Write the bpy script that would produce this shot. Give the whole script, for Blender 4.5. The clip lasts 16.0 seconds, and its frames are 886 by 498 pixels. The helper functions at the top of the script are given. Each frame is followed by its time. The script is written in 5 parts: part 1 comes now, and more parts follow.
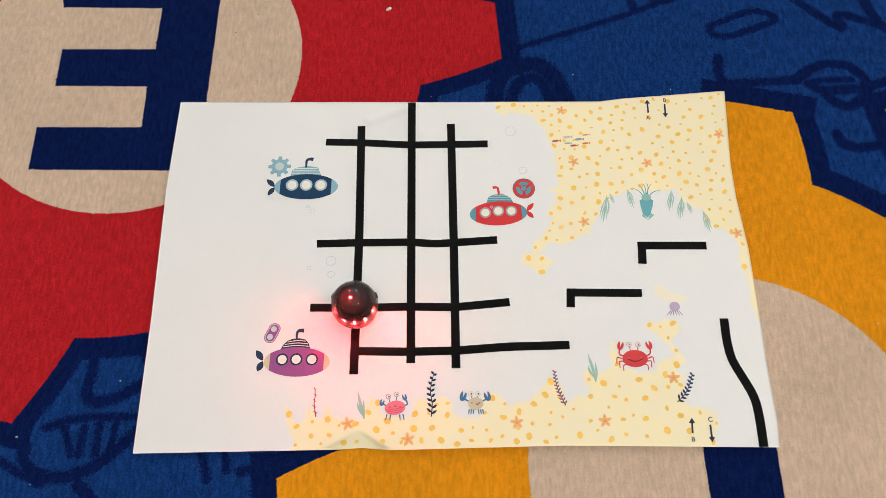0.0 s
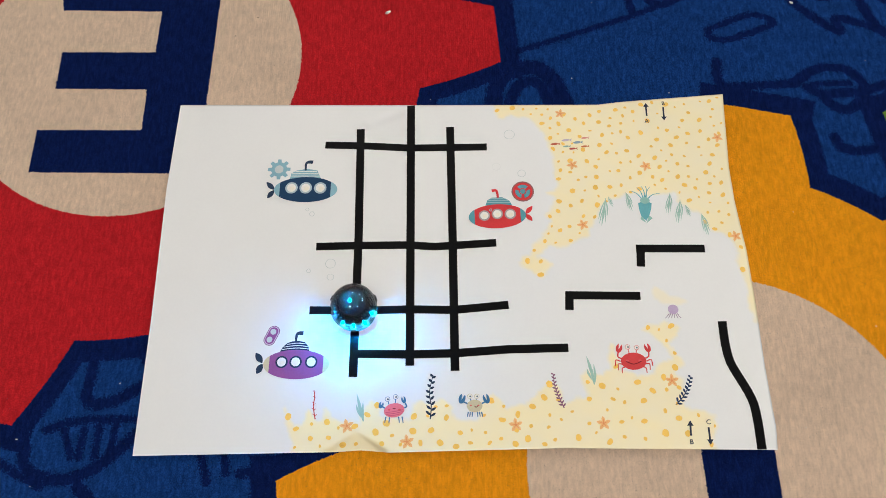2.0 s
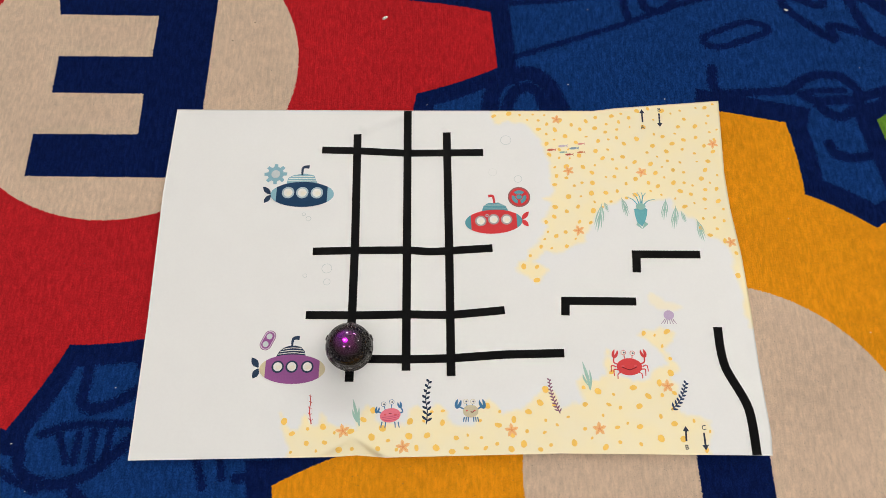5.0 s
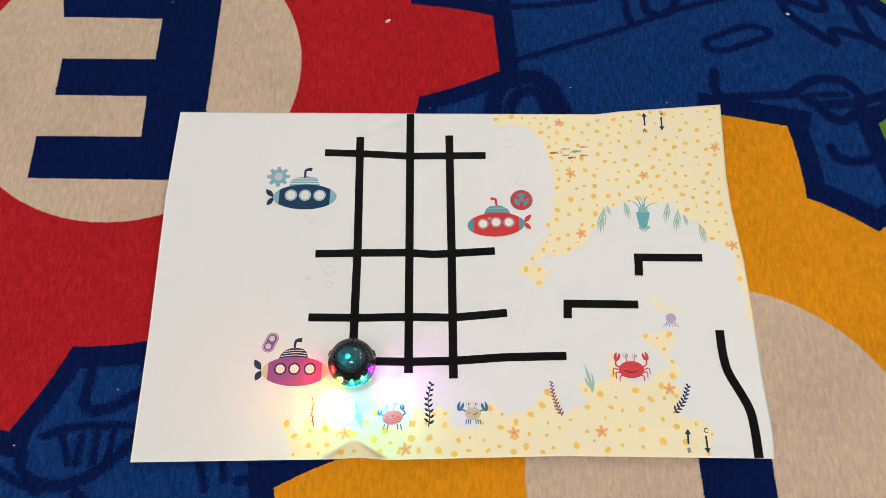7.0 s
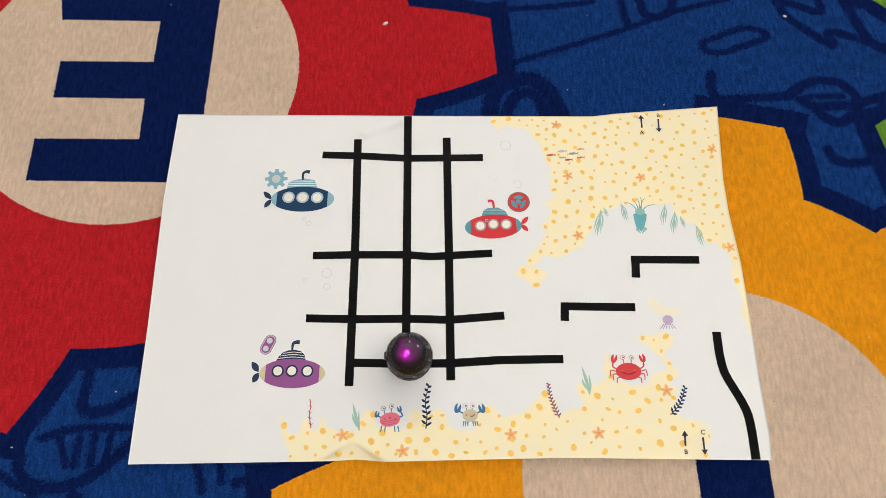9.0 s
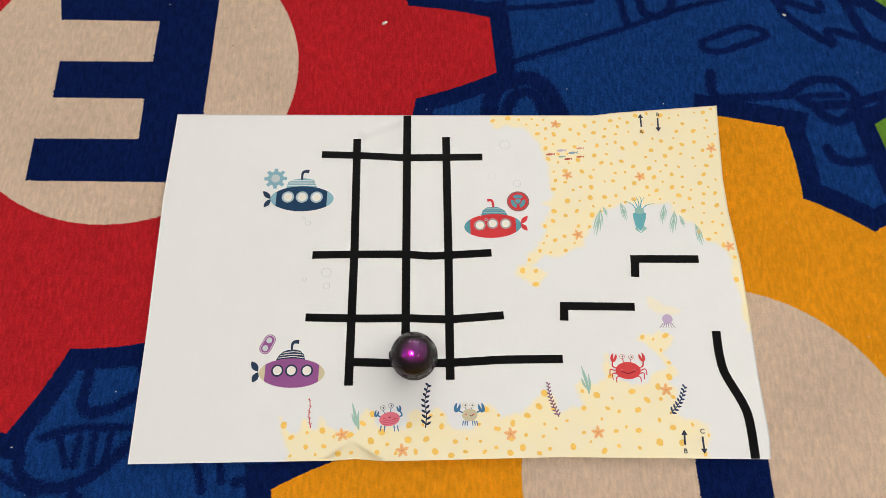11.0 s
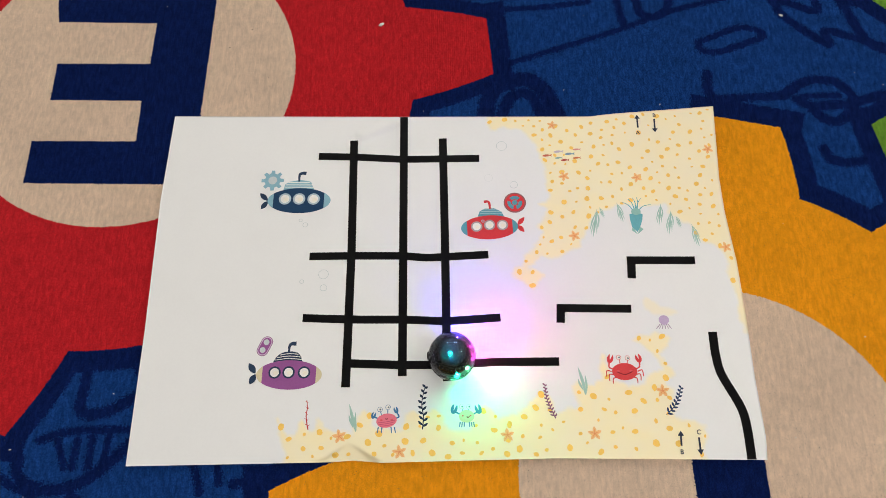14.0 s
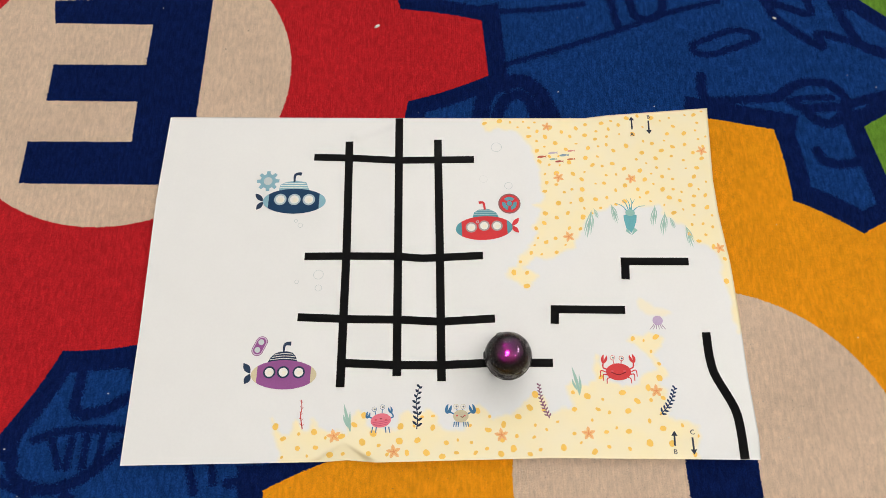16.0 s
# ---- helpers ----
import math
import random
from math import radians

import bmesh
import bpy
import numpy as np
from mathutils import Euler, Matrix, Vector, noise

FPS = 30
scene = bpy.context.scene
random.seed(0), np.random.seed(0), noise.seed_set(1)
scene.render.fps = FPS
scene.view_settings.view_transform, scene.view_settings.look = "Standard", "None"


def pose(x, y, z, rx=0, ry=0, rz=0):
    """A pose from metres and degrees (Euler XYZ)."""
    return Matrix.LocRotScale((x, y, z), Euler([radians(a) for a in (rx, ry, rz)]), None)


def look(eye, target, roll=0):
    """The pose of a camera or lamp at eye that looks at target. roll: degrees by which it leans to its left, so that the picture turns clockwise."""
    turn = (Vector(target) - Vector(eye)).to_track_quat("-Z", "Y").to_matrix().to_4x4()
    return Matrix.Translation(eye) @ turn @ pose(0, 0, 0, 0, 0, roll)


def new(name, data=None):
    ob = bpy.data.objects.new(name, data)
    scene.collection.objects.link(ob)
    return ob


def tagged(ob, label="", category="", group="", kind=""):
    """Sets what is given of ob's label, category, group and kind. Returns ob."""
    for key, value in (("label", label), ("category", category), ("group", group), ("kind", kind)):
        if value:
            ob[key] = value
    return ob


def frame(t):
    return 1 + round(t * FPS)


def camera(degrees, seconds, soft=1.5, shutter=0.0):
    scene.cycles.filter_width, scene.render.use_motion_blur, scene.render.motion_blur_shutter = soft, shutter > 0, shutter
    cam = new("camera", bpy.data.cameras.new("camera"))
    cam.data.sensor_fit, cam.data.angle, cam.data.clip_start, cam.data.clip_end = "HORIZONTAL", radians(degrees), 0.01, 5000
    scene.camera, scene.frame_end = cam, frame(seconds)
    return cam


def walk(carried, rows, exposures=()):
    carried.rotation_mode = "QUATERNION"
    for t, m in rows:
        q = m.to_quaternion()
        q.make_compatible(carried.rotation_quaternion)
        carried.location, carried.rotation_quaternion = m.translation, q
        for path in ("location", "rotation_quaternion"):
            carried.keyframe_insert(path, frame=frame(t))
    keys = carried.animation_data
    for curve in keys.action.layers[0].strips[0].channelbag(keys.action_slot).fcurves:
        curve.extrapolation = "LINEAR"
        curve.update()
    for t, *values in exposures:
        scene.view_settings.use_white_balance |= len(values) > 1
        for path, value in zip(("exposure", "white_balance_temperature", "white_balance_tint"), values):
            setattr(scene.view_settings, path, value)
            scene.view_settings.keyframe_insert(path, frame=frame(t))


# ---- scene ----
cam = camera(52.386, 16.0, soft=0.8)
PATH = [
    (0, (0.01259, -0.25984, 0.60483), (-0.04410, 0.54863, -1.22360), -4.592),
    (0.5, (0.01230, -0.26011, 0.60497), (-0.04314, 0.54894, -1.22324), -4.514),
    (1, (0.01327, -0.25950, 0.60490), (-0.04700, 0.55084, -1.22258), -4.873),
    (1.5, (0.01123, -0.25890, 0.60576), (-0.04308, 0.55237, -1.22150), -4.409),
    (2, (0.01296, -0.25986, 0.60665), (-0.04256, 0.55235, -1.22016), -4.480),
    (2.5, (0.01153, -0.26048, 0.60707), (-0.03631, 0.55412, -1.21889), -3.993),
    (3, (0.01254, -0.26123, 0.60611), (-0.03517, 0.55641, -1.21849), -3.960),
    (3.5, (0.01065, -0.26232, 0.60627), (-0.03108, 0.56002, -1.21637), -3.531),
    (4, (0.01120, -0.25971, 0.60763), (-0.02948, 0.56157, -1.21551), -3.422),
    (6.5, (0.01099, -0.26065, 0.60786), (-0.03238, 0.56558, -1.21298), -3.384),
    (7, (0.00924, -0.26096, 0.60859), (-0.03214, 0.56786, -1.21112), -3.217),
    (7.5, (0.00897, -0.26241, 0.60785), (-0.03141, 0.56842, -1.21097), -3.074),
    (8, (0.01090, -0.26200, 0.60800), (-0.03247, 0.56505, -1.21247), -3.305),
    (8.5, (0.01099, -0.26238, 0.60869), (-0.02998, 0.56757, -1.21051), -3.158),
    (9, (0.01133, -0.26117, 0.60945), (-0.03035, 0.57123, -1.20861), -3.274),
    (11.5, (0.01341, -0.26106, 0.60950), (-0.03217, 0.56869, -1.20968), -3.644),
    (12, (0.01731, -0.26007, 0.61050), (-0.03610, 0.56607, -1.21012), -4.228),
    (12.5, (0.01678, -0.26040, 0.61035), (-0.03333, 0.56590, -1.21028), -3.996),
    (13, (0.01568, -0.26167, 0.61032), (-0.03005, 0.56775, -1.20902), -3.731),
    (13.5, (0.01717, -0.25927, 0.61197), (-0.03231, 0.56658, -1.20889), -4.063),
    (14, (0.01592, -0.25930, 0.61133), (-0.03111, 0.56811, -1.20889), -3.864),
    (14.5, (0.01483, -0.26149, 0.61088), (-0.02904, 0.56953, -1.20777), -3.566),
    (15, (0.01590, -0.26323, 0.61120), (-0.02716, 0.57253, -1.20530), -3.431),
    (15.5, (0.01605, -0.26323, 0.61265), (-0.02506, 0.57200, -1.20413), -3.313),
    (16, (0.01757, -0.26307, 0.61168), (-0.02253, 0.57430, -1.20414), -3.301),
]
EXPOSURES = [(0, -0.08, 6500, 10), (0.5, -0.12, 6500, 10), (1.5, -0.16, 6500, 10), (2.0, -0.19, 6450, 10), (2.5, -0.27, 6450, 13), (3.0, -0.27, 6450, 12), (3.5, -0.19, 6500, 10), (3.8, -0.1, 6500, 10), (4.2, -0.08, 6500, 10), (6.3, -0.12, 6500, 10), (7.0, -0.16, 6500, 10),
             (7.3, -0.1, 6500, 10), (8.2, -0.05, 6500, 10), (9.0, 0.0, 6500, 10), (11.3, -0.06, 6500, 10), (12.3, 0.02, 6500, 10), (13.5, 0.0, 6500, 10), (13.8, -0.15, 6500, 10), (14.4, -0.2, 6500, 10), (15.0, -0.01, 6500, 10), (15.5, 0.0, 6500, 10), (16, 0.0, 6500, 10)]
walk(cam, [(t, look(eye, target, roll)) for t, eye, target, roll in PATH], EXPOSURES)

# ---- light: ceiling panels of a plain room ----
world = bpy.data.worlds.new("room_air")
scene.world = world
world.use_nodes = True
world.node_tree.nodes["Background"].inputs[0].default_value = (0.9, 0.95, 1.0, 1)
world.node_tree.nodes["Background"].inputs[1].default_value = 0.02
STRIPS = [(0.4, 3.3, 4.4, 0.22, 78), (0.35, -1.05, 3.2, 0.16, 33), (3.1, 1.3, 0.2, 2.8, 47)]
CEILING = 2.7
for x, y, wide, deep, watts in STRIPS:
    lamp = bpy.data.lights.new("strip_lamp", "AREA")
    lamp.shape, lamp.size, lamp.size_y = "RECTANGLE", wide, deep
    lamp.energy, lamp.color = watts, (1.0, 0.98, 0.965)
    new("strip_lamp", lamp).matrix_world = pose(x, y, CEILING - 0.07)


# ---- materials ----
def lin(r, g, b):
    return tuple((c / 255 / 12.92) if c / 255 <= 0.04045 else ((c / 255 + 0.055) / 1.055) ** 2.4 for c in (r, g, b))


def material(name, color, rough=0.6, metal=0.0, scale=400.0, vary=0.12, bump=0.0, fine=0.0, island=0.0, sheen=0.0, coat=0.0, spec=0.5):
    """A surface with grain at two scales; island: how much one piece differs from the next."""
    m = bpy.data.materials.new(name)
    m.use_nodes = True
    n, l = m.node_tree.nodes, m.node_tree.links
    b = n["Principled BSDF"]
    b.inputs["Roughness"].default_value, b.inputs["Metallic"].default_value = rough, metal
    b.inputs["Specular IOR Level"].default_value = spec
    b.inputs["Sheen Weight"].default_value = sheen
    b.inputs["Coat Weight"].default_value = coat
    where = n.new("ShaderNodeTexCoord")
    big, small = n.new("ShaderNodeTexNoise"), n.new("ShaderNodeTexNoise")
    big.inputs["Scale"].default_value, small.inputs["Scale"].default_value = scale * 0.08, scale
    for t in (big, small):
        l.new(where.outputs["Object"], t.inputs["Vector"])
    mix = n.new("ShaderNodeMath")
    mix.operation = "ADD"
    l.new(big.outputs["Fac"], mix.inputs[0])
    l.new(small.outputs["Fac"], mix.inputs[1])
    ramp = n.new("ShaderNodeMapRange")
    ramp.inputs["From Min"].default_value, ramp.inputs["From Max"].default_value = 0.6, 1.4
    ramp.inputs["To Min"].default_value, ramp.inputs["To Max"].default_value = 1 - vary, 1 + vary
    l.new(mix.outputs[0], ramp.inputs["Value"])
    value = ramp.outputs["Result"]
    if island:
        geo, span, times = n.new("ShaderNodeNewGeometry"), n.new("ShaderNodeMapRange"), n.new("ShaderNodeMath")
        span.inputs["To Min"].default_value, span.inputs["To Max"].default_value = 1 - island, 1 + island
        l.new(geo.outputs["Random Per Island"], span.inputs["Value"])
        times.operation = "MULTIPLY"
        l.new(value, times.inputs[0])
        l.new(span.outputs["Result"], times.inputs[1])
        value = times.outputs[0]
    scaled = n.new("ShaderNodeVectorMath")
    scaled.operation = "SCALE"
    scaled.inputs[0].default_value = color
    l.new(value, scaled.inputs["Scale"])
    l.new(scaled.outputs[0], b.inputs["Base Color"])
    if bump:
        bm = n.new("ShaderNodeBump")
        bm.inputs["Strength"].default_value, bm.inputs["Distance"].default_value = bump, fine or 0.0005
        l.new(mix.outputs[0], bm.inputs["Height"])
        l.new(bm.outputs[0], b.inputs["Normal"])
    return m


def clear(name, tint, gloss=0.04, rough=0.03):
    """Thin see-through plastic: what is behind it shows, and it mirrors the room at its edges."""
    m = bpy.data.materials.new(name)
    m.use_nodes = True
    n, l = m.node_tree.nodes, m.node_tree.links
    n.remove(n["Principled BSDF"])
    see, shine, mix, edge = n.new("ShaderNodeBsdfTransparent"), n.new("ShaderNodeBsdfGlossy"), n.new("ShaderNodeMixShader"), n.new("ShaderNodeFresnel")
    see.inputs[0].default_value = (*tint, 1)
    shine.inputs["Roughness"].default_value = rough
    edge.inputs["IOR"].default_value = 1.0 + gloss * 11
    l.new(edge.outputs[0], mix.inputs[0])
    l.new(see.outputs[0], mix.inputs[1])
    l.new(shine.outputs[0], mix.inputs[2])
    l.new(mix.outputs[0], n["Material Output"].inputs["Surface"])
    return m


def frosted(name, tint, body, share):
    """Thin milky plastic: most light passes straight, a share of it is scattered."""
    m = bpy.data.materials.new(name)
    m.use_nodes = True
    n, l = m.node_tree.nodes, m.node_tree.links
    n.remove(n["Principled BSDF"])
    see, thru, back, milk, mix = n.new("ShaderNodeBsdfTransparent"), n.new("ShaderNodeBsdfTranslucent"), n.new("ShaderNodeBsdfDiffuse"), n.new("ShaderNodeMixShader"), n.new("ShaderNodeMixShader")
    see.inputs[0].default_value = (*tint, 1)
    thru.inputs[0].default_value = back.inputs[0].default_value = (*body, 1)
    milk.inputs[0].default_value, mix.inputs[0].default_value = 0.5, share
    l.new(thru.outputs[0], milk.inputs[1])
    l.new(back.outputs[0], milk.inputs[2])
    l.new(see.outputs[0], mix.inputs[1])
    l.new(milk.outputs[0], mix.inputs[2])
    l.new(mix.outputs[0], n["Material Output"].inputs["Surface"])
    return m


def glow(name, color, strength):
    m = bpy.data.materials.new(name)
    m.use_nodes = True
    b = m.node_tree.nodes["Principled BSDF"]
    b.inputs["Base Color"].default_value = (*color, 1)
    b.inputs["Emission Color"].default_value = (*color, 1)
    b.inputs["Emission Strength"].default_value = strength
    return m


def pile_material(name, yarn, wild):
    """Cut yarn: each tuft has its own shade, with streaks along the weave and broad worn patches."""
    m = material(name, yarn, rough=0.95, scale=160, vary=0.09, sheen=0.02, spec=0.03, island=wild)
    n, l = m.node_tree.nodes, m.node_tree.links
    b = n["Principled BSDF"]
    plain = b.inputs["Base Color"].links[0].from_socket
    stretch, streak, span, times = n.new("ShaderNodeMapping"), n.new("ShaderNodeTexNoise"), n.new("ShaderNodeMapRange"), n.new("ShaderNodeVectorMath")
    stretch.inputs["Scale"].default_value = (430, 105, 1)
    streak.inputs["Scale"].default_value, streak.inputs["Detail"].default_value = 1.0, 1.5
    span.inputs["From Min"].default_value, span.inputs["From Max"].default_value = 0.3, 0.7
    span.inputs["To Min"].default_value, span.inputs["To Max"].default_value = 1 - wild * 0.55 - 0.04, 1 + wild * 0.55 + 0.04
    times.operation = "SCALE"
    l.new(n["Texture Coordinate"].outputs["Object"], stretch.inputs["Vector"])
    l.new(stretch.outputs[0], streak.inputs["Vector"])
    l.new(streak.outputs["Fac"], span.inputs["Value"])
    l.new(plain, times.inputs[0])
    l.new(span.outputs["Result"], times.inputs["Scale"])
    l.new(times.outputs[0], b.inputs["Base Color"])
    return m


PILES = [pile_material(name + "_pile", yarn, wild) for name, yarn, wild in
         (("red", (0.57, 0.023, 0.030), 0.18), ("beige", (0.765, 0.60, 0.455), 0.08), ("blue", (0.010, 0.052, 0.215), 0.36), ("navy", (0.005, 0.0155, 0.092), 0.32), ("gold", (0.89, 0.39, 0.015), 0.09), ("green", (0.16, 0.33, 0.04), 0.2))]
backing_mat = material("rug_backing", (0.05, 0.06, 0.09), 0.95, scale=300, vary=0.3)
floor_mat = material("floor_tile", (0.35, 0.33, 0.30), 0.5, scale=60, vary=0.15)
wall_mat = material("wall_paint", (0.72, 0.70, 0.66), 0.8, scale=40, vary=0.05, bump=0.05)
ceiling_mat = material("ceiling_paint", (0.8, 0.8, 0.78), 0.9, scale=40, vary=0.05)
metal_mat = material("white_metal", (0.7, 0.7, 0.7), 0.4, scale=80, vary=0.05)
panel_mat = glow("lit_panel", (1.0, 0.95, 0.88), 3.0)
tape_mat = material("black_tape", (0.0035, 0.0035, 0.004), 0.25, scale=900, vary=0.3, bump=0.04, fine=0.0001, spec=0.2)
INK = {}


def ink(name, rgb, vary=0.07):
    if name not in INK:
        INK[name] = material(name + "_ink", lin(*rgb), 0.6, scale=700, vary=vary, spec=0.12)
    return INK[name]


# ---- helpers for meshes ----
def mesh(name, verts, faces, mats, parent=None, label="", smooth=False, slots=None):
    me = bpy.data.meshes.new(name)
    me.from_pydata([tuple(v) for v in verts], [], faces)
    for m in mats if isinstance(mats, (list, tuple)) else [mats]:
        me.materials.append(m)
    if slots is not None:
        me.polygons.foreach_set("material_index", slots)
    if smooth:
        me.polygons.foreach_set("use_smooth", [True] * len(me.polygons))
    ob = new(name, me)
    ob.parent = parent
    if label:
        tagged(ob, label=label)
    return ob


def part(name, bm, mats, parent, label="", smooth=False):
    me = bpy.data.meshes.new(name)
    bmesh.ops.recalc_face_normals(bm, faces=bm.faces)
    bm.to_mesh(me)
    bm.free()
    for m in mats if isinstance(mats, (list, tuple)) else [mats]:
        me.materials.append(m)
    if smooth:
        me.polygons.foreach_set("use_smooth", [True] * len(me.polygons))
    ob = new(name, me)
    ob.parent = parent
    if label:
        tagged(ob, label=label)
    return ob


def box(bm, x0, x1, y0, y1, z0, z1, bevel=0.0):
    made = bmesh.ops.create_cube(bm, size=1)["verts"]
    for v in made:
        v.co = Vector(((x0 + x1) / 2 + v.co.x * (x1 - x0), (y0 + y1) / 2 + v.co.y * (y1 - y0), (z0 + z1) / 2 + v.co.z * (z1 - z0)))
    if bevel:
        edges = list({e for v in made for e in v.link_edges})
        bmesh.ops.bevel(bm, geom=edges, offset=bevel, segments=2, affect="EDGES")
    return made


def lathe(profile, steps=48, close=False):
    """A turned body round z from (radius, height) pairs."""
    bm = bmesh.new()
    rings = []
    for r, z in profile:
        if r < 1e-6:
            rings.append([bm.verts.new((0, 0, z))])
        else:
            rings.append([bm.verts.new((r * math.cos(2 * math.pi * i / steps), r * math.sin(2 * math.pi * i / steps), z)) for i in range(steps)])
    for a, b in zip(rings, rings[1:]):
        for i in range(steps):
            j = (i + 1) % steps
            quad = [a[i % len(a)], a[j % len(a)], b[j % len(b)], b[i % len(b)]]
            quad = list(dict.fromkeys(quad))
            if len(quad) > 2:
                bm.faces.new(quad)
    return bm


# ---- room ----
def room():
    bm = bmesh.new()
    box(bm, -3.5, 3.5, -4, 4, -0.112, -0.012)
    tagged(part("floor", bm, floor_mat, None), "plain grey floor under the rug", "floor", kind="structure")
    bm = bmesh.new()
    box(bm, -3.6, 3.6, -4.1, 4.1, CEILING, CEILING + 0.1)
    tagged(part("ceiling", bm, ceiling_mat, None), "plain white painted ceiling", "ceiling", kind="structure")
    for name, span in (("wall_north", (-3.5, 3.5, 4, 4.1)), ("wall_south", (-3.5, 3.5, -4.1, -4)), ("wall_east", (3.5, 3.6, -4.1, 4.1)), ("wall_west", (-3.6, -3.5, -4.1, 4.1))):
        bm = bmesh.new()
        box(bm, *span, -0.112, CEILING)
        tagged(part(name, bm, wall_mat, None), "plain off-white painted room wall", "wall", kind="structure")
    for x, y, wide, deep, watts in STRIPS:
        light = tagged(new("ceiling_light"), "long white ceiling light strip, switched on", "ceiling light", "ceiling lights")
        light.matrix_world = pose(x, y, CEILING)
        w, d = wide / 2, deep / 2
        bm = bmesh.new()
        for span in ((-w - 0.03, w + 0.03, -d - 0.03, -d), (-w - 0.03, w + 0.03, d, d + 0.03), (-w - 0.03, -w, -d, d), (w, w + 0.03, -d, d)):
            box(bm, *span, -0.05, 0)
        part("frame", bm, metal_mat, light)
        bm = bmesh.new()
        box(bm, -w + 0.002, w - 0.002, -d + 0.002, d - 0.002, -0.03, -0.004)
        part("diffuser", bm, panel_mat, light, "glowing milky diffuser")


room()

# ---- the rug: gear wheels with letters, and tool drawings in navy lines ----
RUG_TOP = -0.0012
GEARS = [((-0.2600, 0.1808), (-0.2600, 0.1808), 0.1391, 0.2380, 0.3015, 4.3, 0), ((0.1743, -0.1580), (0.1853, -0.1515), 0.1355, 0.2355, 0.2925, 77.0, 4), ((0.6330, 0.1451), (0.6330, 0.1451), 0.139, 0.236, 0.297, 190.2, 5)]
LETTERS = [
    [(-0.1937, 0.2412) , (-0.1935, 0.262), (-0.332, 0.262), (-0.3275, 0.2375), (-0.2424, 0.2338), (-0.2429, 0.1922), (-0.3212, 0.1943), (-0.3211, 0.1581), (-0.2452, 0.1557), (-0.2447, 0.1174), (-0.3289, 0.1194), (-0.3287, 0.0810), (-0.2174, 0.0777), (-0.196, 0.0775)],
    [(0.1662, -0.07), (0.2150, -0.07), (0.2142, -0.1409), (0.2148, -0.1725), (0.216, -0.26), (0.168, -0.26), (0.1670, -0.1721), (0.1659, -0.1422)],
]
